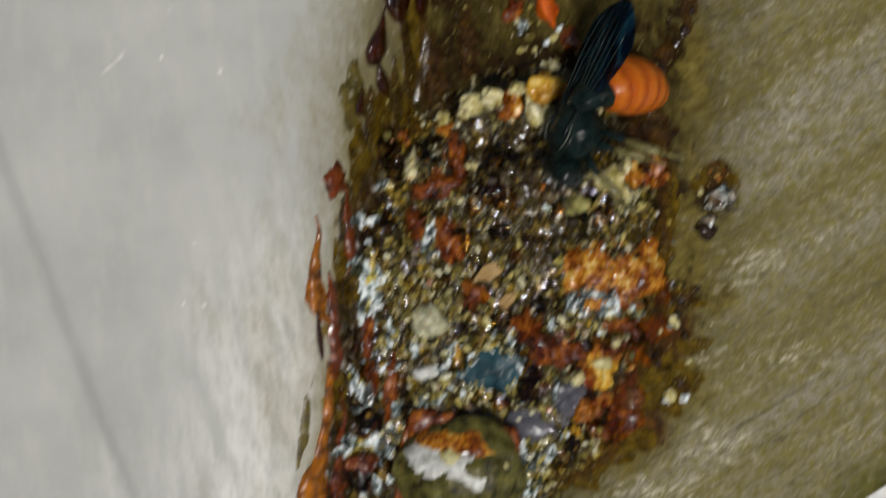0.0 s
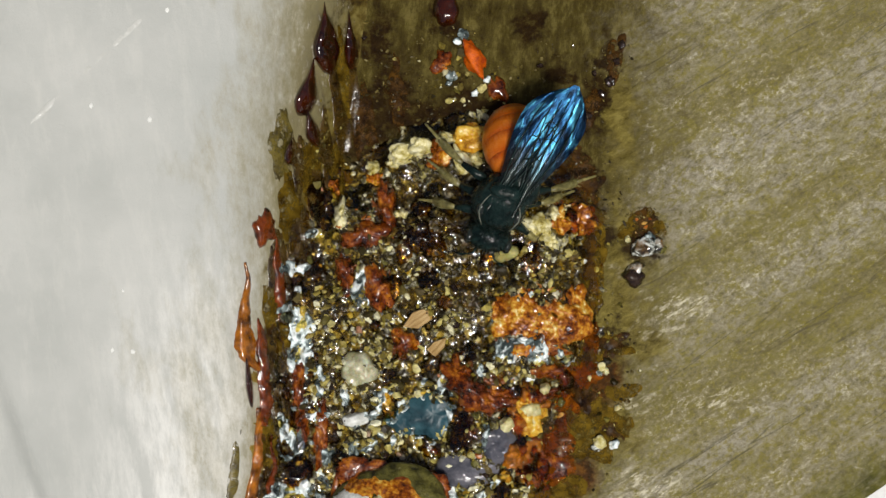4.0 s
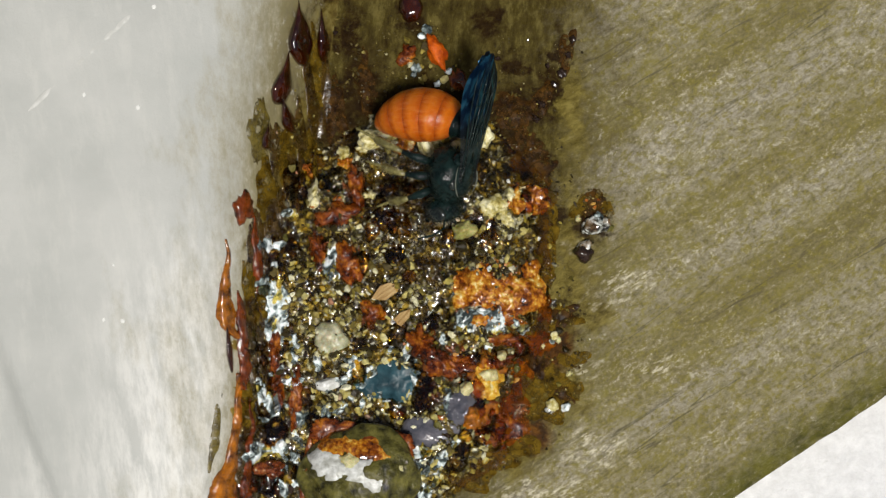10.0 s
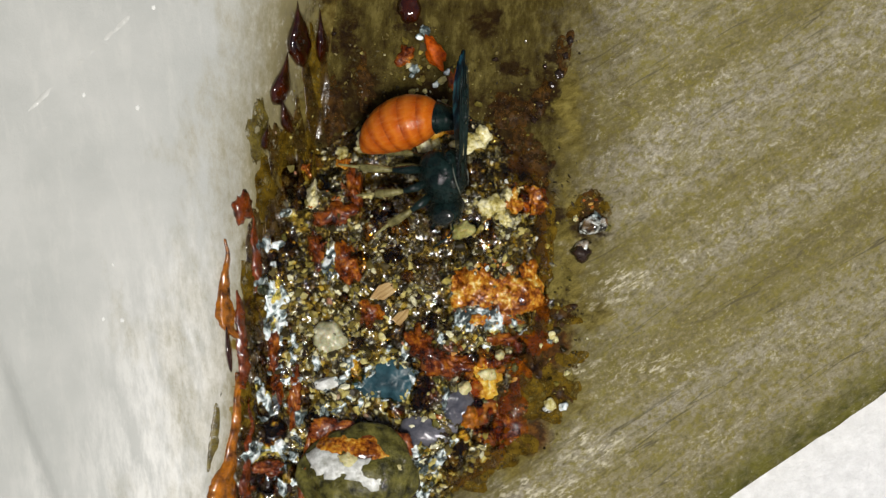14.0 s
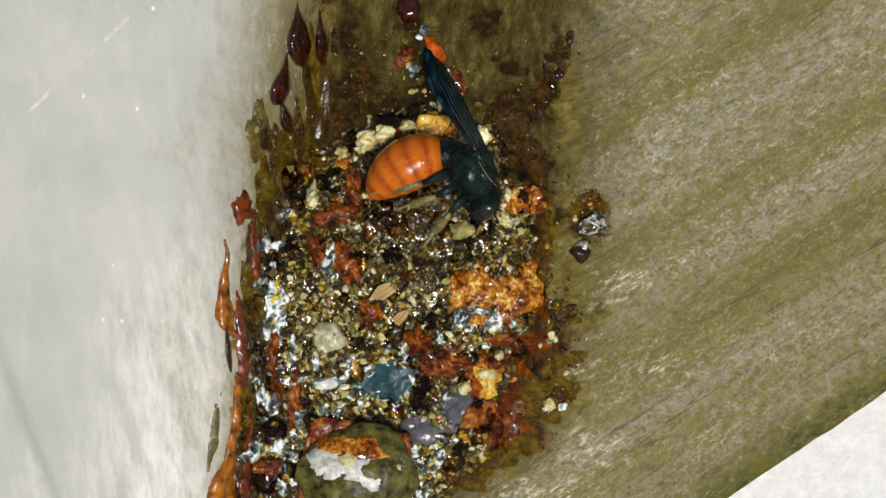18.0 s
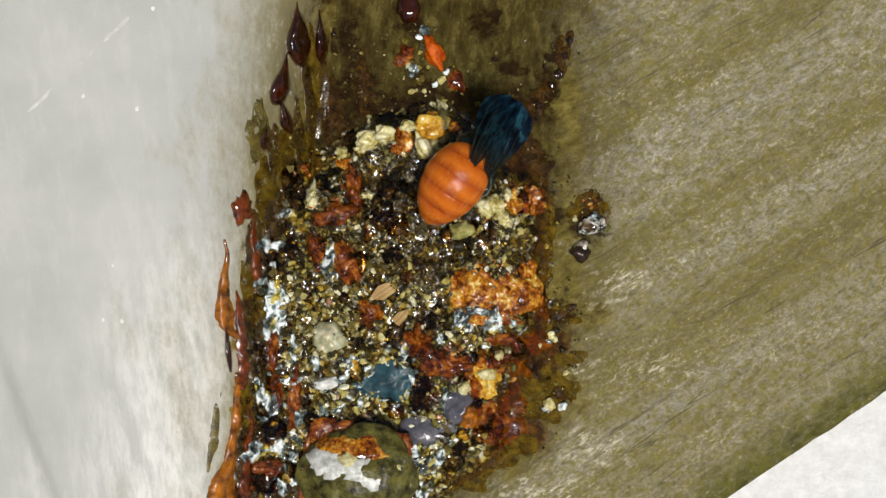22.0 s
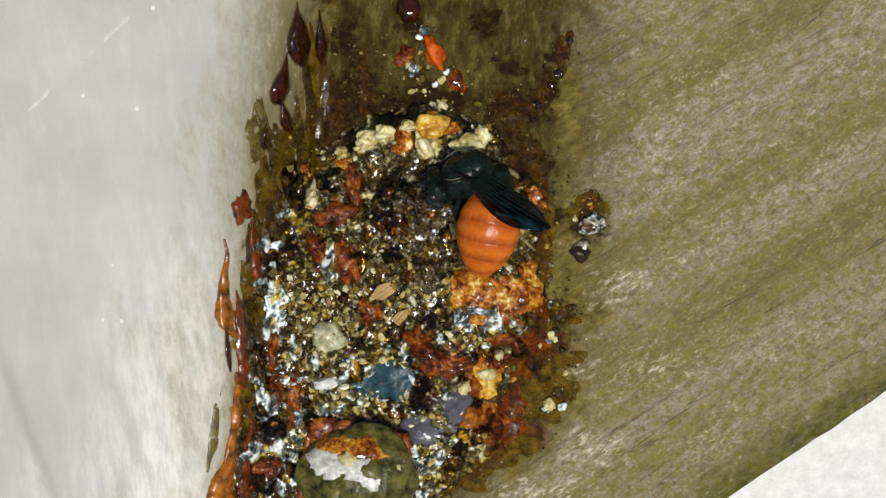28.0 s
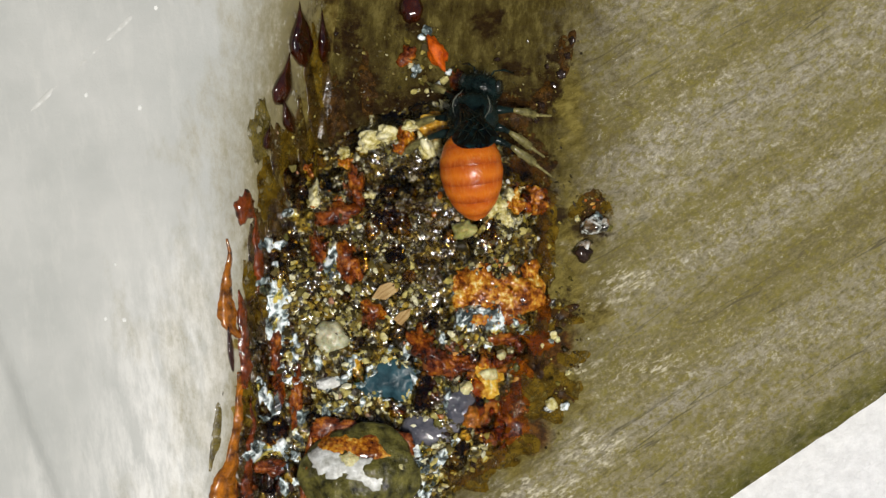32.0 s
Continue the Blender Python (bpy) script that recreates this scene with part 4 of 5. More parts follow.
    # the amber crumb cake
    for k, (u, v, ru, rv) in enumerate(((838, 516, 46, 42), (902, 526, 46, 42), (862, 560, 56, 24), (934, 500, 24, 42))):
        crumble("amber_cake", u, v, ru, rv, 0.8, AMBER_CAKE, "crumbly amber-orange resin cake", "resin cake", k + 3)
    for k, (u, v, ru, rv, m, n) in enumerate(((852, 668, 38, 36, YELLOW_CAKE, "crumbly yellow resin cake on the nest"), (928, 362, 30, 26, AMBER_CAKE, "crumbly orange resin cake on the nest"), (596, 384, 30, 20, RED_CAKE, "crumbly red resin cake on the nest"), (800, 640, 34, 18, RED_CAKE, "crumbly red-brown resin cake on the nest"), (884, 600, 30, 14, RED_CAKE, "crumbly red-brown resin cake on the nest"))):
        crumble("resin_cake", u, v, ru, rv, 0.9, m, n, "resin cake", k + 30)
    for k, (u, v, r) in enumerate(((842, 688, 20), (862, 660, 18), (880, 655, 14), (820, 690, 14), (850, 640, 12), (884, 628, 10), (830, 664, 10))):
        chunk("yellow_crumb", u, v, r, r * 0.85, 0.7, 20 * k, CREAM if k % 2 else RESIN_AMBER, "yellow waxy crumb on the nest", "wax crumb", 0.3, seed=k + 90, group="yellow crumbs")
    # stones and chips
    drape("teal_stone", 702, 670, 62, 48, 8, 1.25, TEAL, "smooth wet dark teal stone set in the grit", "stone", rag=0.22, level=0.85, seed=150)
    drape("teal_stone", 646, 676, 34, 24, -10, 0.5, TEAL, "small wet blue-grey stone set in the grit", "stone", rag=0.34, level=0.6, seed=155)
    drape("lilac_stone", 756, 764, 66, 30, 14, 0.7, LILAC, "glossy lilac-grey stone skin", "stone", rag=0.2, level=0.8, seed=151)
    drape("pink_stone", 806, 716, 32, 30, 20, 0.8, LILAC, "glossy pinkish grey stone", "stone", rag=0.2, level=0.6, seed=152)
    stone = chunk("stone", 636, 846, 102, 88, 2.6, -8, STONE, "rounded olive stone with pale and orange crust", "stone", 0.16, False, 0.3, 33, 5)
    for k, (u, v, ru, rv, m, n) in enumerate(((572, 814, 32, 24, WHITE, "white crust"), (590, 828, 22, 14, WHITE, "white crust"), (646, 828, 34, 20, WHITE, "white crust"), (668, 842, 26, 20, WHITE, "white crust"), (694, 822, 22, 15, CREAM, "cream crust"), (618, 812, 18, 12, CREAM, "cream crust"), (602, 758, 50, 14, RED_CAKE, "red-brown crust"), (660, 770, 50, 14, RED_CAKE, "red-brown crust"), (606, 774, 46, 22, AMBER_CAKE, "orange resin crust"), (648, 784, 54, 22, AMBER_CAKE, "orange resin crust"), (690, 800, 34, 18, AMBER_CAKE, "orange resin crust"), (578, 788, 28, 14, AMBER_CAKE, "orange resin crust"), (570, 762, 30, 18, RED_CAKE, "red-brown crust"), (706, 790, 24, 20, RED_CAKE, "red-brown crust"))):
        part("crust", crust(stone, u, v, ru, rv, k), m, stone, n)
    shard("wood_chip", 680, 514, 1.4, 0.78, 34, 9, STRAW, "thin tan wood chip lying on the grit", "wood chip", 12)
    shard("wood_chip", 709, 563, 1.0, 0.66, 48, -8, STRAW, "small tan wood chip lying on the grit", "wood chip", 17)
    chunk("white_shard", 576, 678, 24, 13, 0.5, 15, WHITE, "flat white mineral shard", "shard", 0.2, seed=14)
    pebble = "wet speckled grey pebble stuck to the timber"
    for k, (u, v, r, m) in enumerate(((1046, 400, 19, SPECKLED), (1064, 398, 13, SPECKLED), (1032, 404, 12, SPECKLED), (1054, 386, 11, GLINT_SKIN), (1028, 450, 17, BLACK), (1030, 436, 13, SPECKLED), (1074, 404, 7, STONE), (1018, 388, 6, CREAM), (972, 716, 13, CREAM_CAKE), (966, 724, 9, SPECKLED), (996, 720, 9, GLINT_SKIN), (976, 594, 8, CREAM_CAKE), (983, 601, 6, CREAM), (972, 604, 5, GLINT_SKIN), (1002, 660, 6, CREAM), (956, 612, 5, CREAM))):
        chunk("pebble", u, v, r, r * 0.8, r * 0.04, 40 * k, m, pebble if k < 8 else "small pale pebble on the timber", "pebble", 0.3, False, 0.25, k + 100, 3, group="pebbles on the timber")
    for k, (u, v, ru, rv) in enumerate(((990, 132, 9, 11), (953, 187, 9, 8), (976, 150, 7, 8), (1008, 72, 8, 7), (944, 212, 6, 8), (876, 106, 5, 6), (590, 60, 4, 5), (964, 118, 5, 5), (1000, 100, 6, 7))):
        chunk("black_bead", u, v, ru * 0.8, rv * 0.8, 0.25, 20 * k, BLACK, "tiny glossy black resin bead", "resin bead", 0.55, False, 0.2, k + 120, 3, group="black beads on the timber")


nest_things()
glazes()

# ---- grit ----
MIXED = grit_material("mixed_grit", (0.0, (0.008, 0.006, 0.001)), (0.44, (0.034, 0.026, 0.004)), (0.64, (0.15, 0.125, 0.020)), (0.80, (0.32, 0.25, 0.03)), (0.90, (0.54, 0.46, 0.13)), (0.97, (0.82, 0.80, 0.58)), (1.0, (0.34, 0.08, 0.008)))
DARK_GRIT = grit_material("dark_grit", (0.0, (0.012, 0.008, 0.002)), (0.45, (0.050, 0.036, 0.007)), (0.75, (0.13, 0.100, 0.022)), (1.0, (0.30, 0.24, 0.08)))
PALE_GRIT = grit_material("pale_grit", (0.0, (0.08, 0.06, 0.02)), (0.4, (0.30, 0.235, 0.04)), (0.7, (0.60, 0.52, 0.17)), (1.0, (0.88, 0.86, 0.62)))
AMBER_GRIT = grit_material("amber_grit", (0.0, (0.18, 0.04, 0.005)), (0.45, (0.48, 0.15, 0.02)), (0.8, (0.66, 0.38, 0.09)), (1.0, (0.80, 0.70, 0.42)))


def grit(name, label, material, size, patches, seed):
    """Loose grains, too many to count, joined; patches of (u, v, ru, rv, count)."""
    rng = random.Random(seed)
    base = []
    for k in range(6):
        bm = blob(1, 1, 1, 0.5, seed + k, 1, 1.6, True)
        bm.verts.index_update()
        base.append(([v.co.copy() for v in bm.verts], [[v.index for v in f.verts] for f in bm.faces]))
        bm.free()
    verts, faces = [], []
    for u, v, ru, rv, count in patches:
        for _ in range(count):
            a, r = rng.uniform(0, 2 * math.pi), rng.random() ** 0.6
            pu, pv = u + ru * r * math.cos(a), v + rv * r * math.sin(a)
            s = 0.05 * size * (0.3 + 0.8 * rng.random() ** 2.2)
            turn = Euler([rng.uniform(0, 6.3) for _ in range(3)]).to_matrix()
            shape, ids = base[rng.randrange(6)]
            centre = on(pu, pv, s * 0.1) / MM
            n = len(verts)
            wide, flat = s * rng.uniform(0.45, 1.0), s * rng.uniform(0.35, 0.9)
            verts += [(centre + turn @ Vector((p.x * s * 1.25, p.y * wide, p.z * flat))) * MM for p in shape]
            faces += [[n + i for i in f] for f in ids]
    me = bpy.data.meshes.new(name)
    me.from_pydata(verts, [], faces)
    me.materials.append(material)
    return tagged(new(name, me), label, "grit", kind="stuff")


grit("mixed_grit", "mixed wet sand grains and crumbs on the nest", MIXED, 8.5, [(600, 540, 80, 120, 208), (700, 600, 130, 110, 208), (560, 420, 60, 110, 78), (800, 440, 130, 70, 82), (560, 720, 70, 140, 109), (800, 740, 100, 90, 82), (680, 740, 120, 60, 67), (520, 560, 50, 160, 67), (760, 840, 60, 60, 36), (740, 120, 70, 90, 15), (520, 290, 60, 70, 25), (900, 150, 70, 110, 6), (985, 480, 40, 160, 10), (960, 680, 50, 80, 8), (890, 420, 60, 90, 57), (560, 300, 60, 50, 23)], 5)
grit("wet_specks", "tiny dark resin specks spattered on the timber", DARK_GRIT, 4.2, [(700, 130, 120, 100, 120), (900, 170, 80, 110, 90), (975, 330, 50, 90, 60), (985, 560, 55, 110, 80), (930, 720, 80, 80, 60), (590, 150, 60, 120, 60), (1045, 380, 40, 50, 40), (1000, 100, 26, 60, 30), (850, 820, 60, 40, 30)], 15)
grit("pale_specks", "tiny pale grains spattered on the timber", PALE_GRIT, 3.6, [(720, 120, 100, 90, 46), (870, 190, 90, 60, 16), (1000, 600, 50, 120, 16), (540, 230, 40, 90, 26), (985, 130, 40, 70, 12)], 16)
grit("dark_grit", "dark wet crumbs of soil and resin", DARK_GRIT, 5.5, [(720, 400, 110, 90, 220), (700, 470, 120, 60, 140), (700, 300, 70, 40, 40), (650, 440, 60, 90, 99), (830, 440, 80, 30, 56)], 6)
grit("pale_grit", "pale yellowish sand grains", PALE_GRIT, 9.5, [(580, 560, 60, 70, 95), (640, 700, 90, 40, 110), (660, 500, 90, 60, 70), (560, 800, 60, 60, 60), (520, 480, 40, 80, 50), (890, 430, 60, 40, 40), (500, 620, 30, 90, 50), (745, 720, 40, 40, 24), (590, 540, 55, 60, 48), (620, 630, 80, 40, 52), (560, 690, 40, 50, 22), (800, 600, 60, 40, 30), (750, 790, 70, 30, 33), (870, 640, 40, 50, 25), (735, 110, 36, 60, 18), (790, 165, 30, 40, 15), (640, 400, 60, 60, 22), (540, 770, 60, 50, 25), (880, 360, 60, 40, 30), (760, 830, 46, 44, 70), (830, 800, 40, 40, 50), (690, 640, 70, 20, 40), (690, 640, 70, 20, 22)], 7)
grit("amber_grit", "amber and orange resin crumbs", AMBER_GRIT, 7, [(870, 520, 80, 60, 161), (850, 660, 60, 60, 68), (600, 370, 50, 40, 31), (760, 225, 90, 22, 37), (930, 355, 30, 30, 25), (620, 780, 60, 20, 31), (1045, 360, 26, 24, 9)], 8)


def loose_grains():
    """The larger grains, one by one."""
    rng = random.Random(11)
    shapes = {}
    for k in range(8):
        bm = blob(1, 0.85, 0.7, 0.28, k + 30, 2, 1.2, True)
        ob = part("grain", bm, None, flat=True)
        shapes[k] = ob.data
        bpy.data.objects.remove(ob)
    kinds = ((WHITE, "white wet mineral grain on the nest"), (CREAM, "cream waxy grain on the nest"), (GLINT_SKIN, "grey glassy grain with painted glints on the nest"), (STONE, "olive grain on the nest"), (BLACK, "black glossy grain on the nest"), (RESIN_AMBER, "amber resin grain on the nest"))
    meshes = {}
    for _ in range(100):
        while True:
            u, v = rng.uniform(500, 950), rng.uniform(300, 880)
            if inside(u, v) > 6:
                break
        k, m = rng.randrange(8), rng.choices(range(6), (1, 3, 2, 6, 7, 4))[0]
        if (k, m) not in meshes:
            meshes[k, m] = shapes[k].copy()
            meshes[k, m].materials.clear()
            meshes[k, m].materials.append(kinds[m][0])
        s = rng.uniform(4, 9) * 0.05
        ob = new("grain", meshes[k, m])
        ob.matrix_basis = Matrix.Translation(on(u, v, s * 0.05)) @ pose(0, 0, 0, rng.uniform(-30, 30), rng.uniform(-30, 30), rng.uniform(0, 360)) @ Matrix.Scale(s, 4)
        tagged(ob, kinds[m][1], "grain", "grains on the nest")


loose_grains()


# ---- the bee ----
SKIN = wet("blue_black_cuticle", (0.002, 0.005, 0.0045), (0.010, 0.023, 0.020), 0.25, 1.0, 0.22, local=True, coat=0.35, fine=2.2, spec=0.05)


def belly_material():
    n = Nodes("orange_red_cuticle", local=True)
    uv = n.tree.nodes.new("ShaderNodeSeparateXYZ")
    n.link(n.tree.nodes.new("ShaderNodeTexCoord").outputs["UV"], uv.inputs[0])
    tone = n.math("ADD", uv.outputs["Y"], n.math("MULTIPLY", n.math("SUBTRACT", n.noise(0.9, 4, 0.6), 0.5), 0.5))
    c = n.ramp(tone, (0.0, (0.36, 0.064, 0.003)), (0.25, (0.42, 0.078, 0.004)), (0.62, (0.55, 0.140, 0.008)), (0.86, (0.38, 0.072, 0.003)), (1.0, (0.28, 0.045, 0.002)))
    down = n.noise(2.6, 3, 0.6, n.mapped(n.place, 0, (0.4, 1.6, 1.6)))
    c = n.mix(n.ramp(down, (0.5, 0.0), (0.72, 0.22)), c, (0.60, 0.26, 0.08))
    n.set(Base_Color=c, Roughness=n.ramp(down, (0.35, 0.26), (0.65, 0.42)), Specular_IOR_Level=0.12, Coat_Weight=0.40, Coat_Roughness=0.10)
    n.set(Subsurface_Weight=0.12, Subsurface_Radius=(1.0, 0.3, 0.1), Subsurface_Scale=0.0008)
    return n.bump(n.noise(3.0, 3, 0.6), 0.06).mat


BELLY = belly_material()
FUZZ = wet("dark_hair", (0.002, 0.003, 0.002), (0.010, 0.014, 0.011), 0.6, 1.5, 0.02, local=True, spec=0.04)
LEG = wet("straw_hair", (0.055, 0.048, 0.010), (0.28, 0.245, 0.085), 0.35, 1.4, 0.05, local=True, coat=0.3)
PALE_DOWN = wet("pale_down", (0.05, 0.06, 0.045), (0.16, 0.17, 0.13), 0.6, 1.4, 0.02, local=True)
EYE_DARK = wet("dark_eye", (0.006, 0.008, 0.007), (0.02, 0.025, 0.02), 0.15, 2.0, 0.02, local=True)


def wing_material():
    n = Nodes("blue_wing_film", local=True)
    vein = n.noise(0.9, 4, 0.6, n.mapped(n.place, 0, (0.40, 1.0, 1.0)), 1.0)
    x = n.tree.nodes.new("ShaderNodeSeparateXYZ")
    n.link(n.place, x.inputs[0])
    out = n.math("MULTIPLY", x.outputs["X"], -0.09)
    film = n.mix(n.ramp(out, (0.25, 0.0), (0.55, 1.0)), (0.07, 0.08, 0.075), n.ramp(vein, (0.38, (0.002, 0.007, 0.016)), (0.52, (0.007, 0.042, 0.105)), (0.66, (0.06, 0.26, 0.38))))
    n.set(Base_Color=film, Metallic=0.9, Roughness=0.30, Alpha=n.ramp(out, (0.1, 0.62), (0.5, 0.97)))
    return n.bump(vein, 0.12).mat


WING = wing_material()


def lathe(profile, around=24, flat=1.0, bend=0.0, middle=4.3):
    """A body of rings along -x; profile of (distance, radius) in mm. bend: degrees by which it curls down for each mm, level at the middle."""
    bm = bmesh.new()
    uv = bm.loops.layers.uv.new("UVMap")
    rings = []
    first, last = profile[0][0], profile[-1][0]
    share = {}
    for d, r in profile:
        a = radians(bend) * (d - middle)
        if bend:
            k = 1 / radians(bend)
            centre = Vector((-middle - k * math.sin(a), 0, -k * (1 - math.cos(a))))
        else:
            centre = Vector((-d, 0, 0))
        up = Vector((-math.sin(a), 0, math.cos(a)))
        rings.append([bm.verts.new(centre + Vector((0, r * math.cos(t), 0)) + up * flat * r * math.sin(t)) for t in (2 * math.pi * k / around for k in range(around))])
        for v in rings[-1]:
            share[v] = (d - first) / (last - first)
    for p, q in zip(rings, rings[1:]):
        for k in range(around):
            bm.faces.new((p[k], p[(k + 1) % around], q[(k + 1) % around], q[k]))
    bm.faces.new(rings[0][::-1])
    bm.faces.new(rings[-1])
    for f in bm.faces:
        for l in f.loops:
            l[uv].uv = (0.5, share[l.vert])
    bmesh.ops.recalc_face_normals(bm, faces=bm.faces)
    return bm


def tube(points, radii, around=8):
    """A jointed limb through points in mm."""
    bm = bmesh.new()
    rings = []
    pts = [Vector(p) for p in points]
    for i, p in enumerate(pts):
        d = (pts[min(i + 1, len(pts) - 1)] - pts[max(i - 1, 0)]).normalized()
        a = d.orthogonal().normalized()
        b = d.cross(a)
        rings.append([bm.verts.new(p + radii[i] * (math.cos(t) * a + math.sin(t) * b)) for t in (2 * math.pi * k / around for k in range(around))])
    for p, q in zip(rings, rings[1:]):
        for k in range(around):
            bm.faces.new((p[k], p[(k + 1) % around], q[(k + 1) % around], q[k]))
    bm.faces.new(rings[0][::-1])
    bm.faces.new(rings[-1])
    bmesh.ops.recalc_face_normals(bm, faces=bm.faces)
    return bm


def belly_radius(d):
    """The abdomen's radius d mm behind the waist."""
    s = d / 8.2
    if not 0 < s < 1:
        return 0.12
    return 2.68 * (1 - (1 - min(1, s / 0.44)) ** 2.1) ** 0.5 * (1 - max(0.0, (s - 0.44) / 0.56) ** 1.85) ** 0.68


def fuzz(rx, ry, rz, count, length, seed, lean=(-0.5, 0, 0)):
    """Short hairs that stand on a rounded body part."""
    rng = random.Random(seed)
    bm = bmesh.new()
    for _ in range(count):
        n = Vector((rng.gauss(0, 1), rng.gauss(0, 1), rng.gauss(0, 1))).normalized()
        p = Vector((n.x * rx, n.y * ry, n.z * rz)) * 0.98
        tip = p + (n + Vector(lean) * rng.random()).normalized() * length * rng.uniform(0.5, 1.2)
        side = n.orthogonal().normalized()
        side.rotate(Matrix.Rotation(rng.uniform(0, 6.3), 3, n))
        a, b, e = (bm.verts.new(q) for q in (p + side * 0.035, p - side * 0.02 + n.cross(side) * 0.03, p - side * 0.02 - n.cross(side) * 0.03))
        t = bm.verts.new(tip)
        for f in ((a, b, t), (b, e, t), (e, a, t)):
            bm.faces.new(f)
    return bm


CURL = 7.0


def make_wing(s):
    """One pleated wing, its root at the origin, drawn out along -x; s: its side."""
    bm = bmesh.new()
    top, rows, cols = [], 26, 12
    for i in range(rows + 1):
        t = i / rows
        width = 0.35 + 3.0 * smooth(t / 0.72) * math.sqrt(max(0.03, 1 - max(0.0, (t - 0.72) / 0.30) ** 2.2))
        pleat = 0.02 + 0.045 * smooth(t / 0.6)
        top.append([bm.verts.new((-11.2 * t + 0.8 * (2 * k / cols - 1.0) ** 2 * smooth((t - 0.6) / 0.4) + 0.06 * math.cos(k * 2.1), s * (0.15 + width * (k / cols - 0.30)), pleat * (1 if k % 2 else -1) * (0.6 + 0.4 * math.sin(k * 1.7 + 3 * t)) + 0.30 * math.sin(math.pi * k / cols))) for k in range(cols + 1)])
    for p, q in zip(top, top[1:]):
        for k in range(cols):
            bm.faces.new((p[k], p[k + 1], q[k + 1], q[k]) if s < 0 else (p[k + 1], p[k], q[k], q[k + 1]))
    bmesh.ops.solidify(bm, geom=bm.faces[:], thickness=0.04)
    return bm


def make_leg(bee, s, x, reach, back, seed):
    """Hip, dark thigh, straw-coloured hairy shin and a thin jointed foot."""
    p = [Vector((0, 0, 0)), Vector((back * 0.2, reach * 0.22 * s, 0.35)), Vector((back * 0.45, reach * 0.5 * s, 0.3)), Vector((back * 0.75, reach * 0.78 * s, -0.35)), Vector((back * 0.95, reach * 0.98 * s, -1.1))]
    hip = part("leg", tube([p[0], p[1] * 0.5, p[1], p[2]], [0.26, 0.36, 0.40, 0.22]), SKIN, bee, m=Matrix.Translation(Vector((x, 1.1 * s, -1.2)) * MM))
    part("shin", tube([p[2], p[2].lerp(p[3], 0.3), p[3], p[4].lerp(p[3], 0.2), p[4]], [0.16, 0.27, 0.36, 0.37, 0.20]), LEG, hip, "straw-coloured hairy shin")
    rng = random.Random(seed)
    bm = bmesh.new()
    for _ in range(70):
        t = rng.uniform(0.1, 1.0)
        q = p[2].lerp(p[3], t * 2) if t < 0.5 else p[3].lerp(p[4], t * 2 - 1)
        out = Vector((rng.gauss(0, 1), rng.gauss(0, 1), rng.gauss(0, 1))).normalized()
        a, b, e = (bm.verts.new(q + out * 0.2 + Vector(w) * 0.03) for w in ((1, 0, 0), (-0.5, 0.8, 0), (-0.5, -0.8, 0.4)))
        f = bm.verts.new(q + out * 0.62 + (p[4] - p[2]).normalized() * 0.35)
        for face in ((a, b, f), (b, e, f), (e, a, f)):
            bm.faces.new(face)
    part("hair", bm, LEG, hip, "pale straw hairs", flat=True)
    toe = p[4] + Vector((back * 0.45, reach * 0.34 * s, -0.7))
    joints = [p[4].lerp(toe, k / 8) for k in range(9)]
    part("tarsus", tube(joints, [0.15, 0.17, 0.11, 0.15, 0.10, 0.13, 0.09, 0.11, 0.05]), LEG, hip)
    return hip


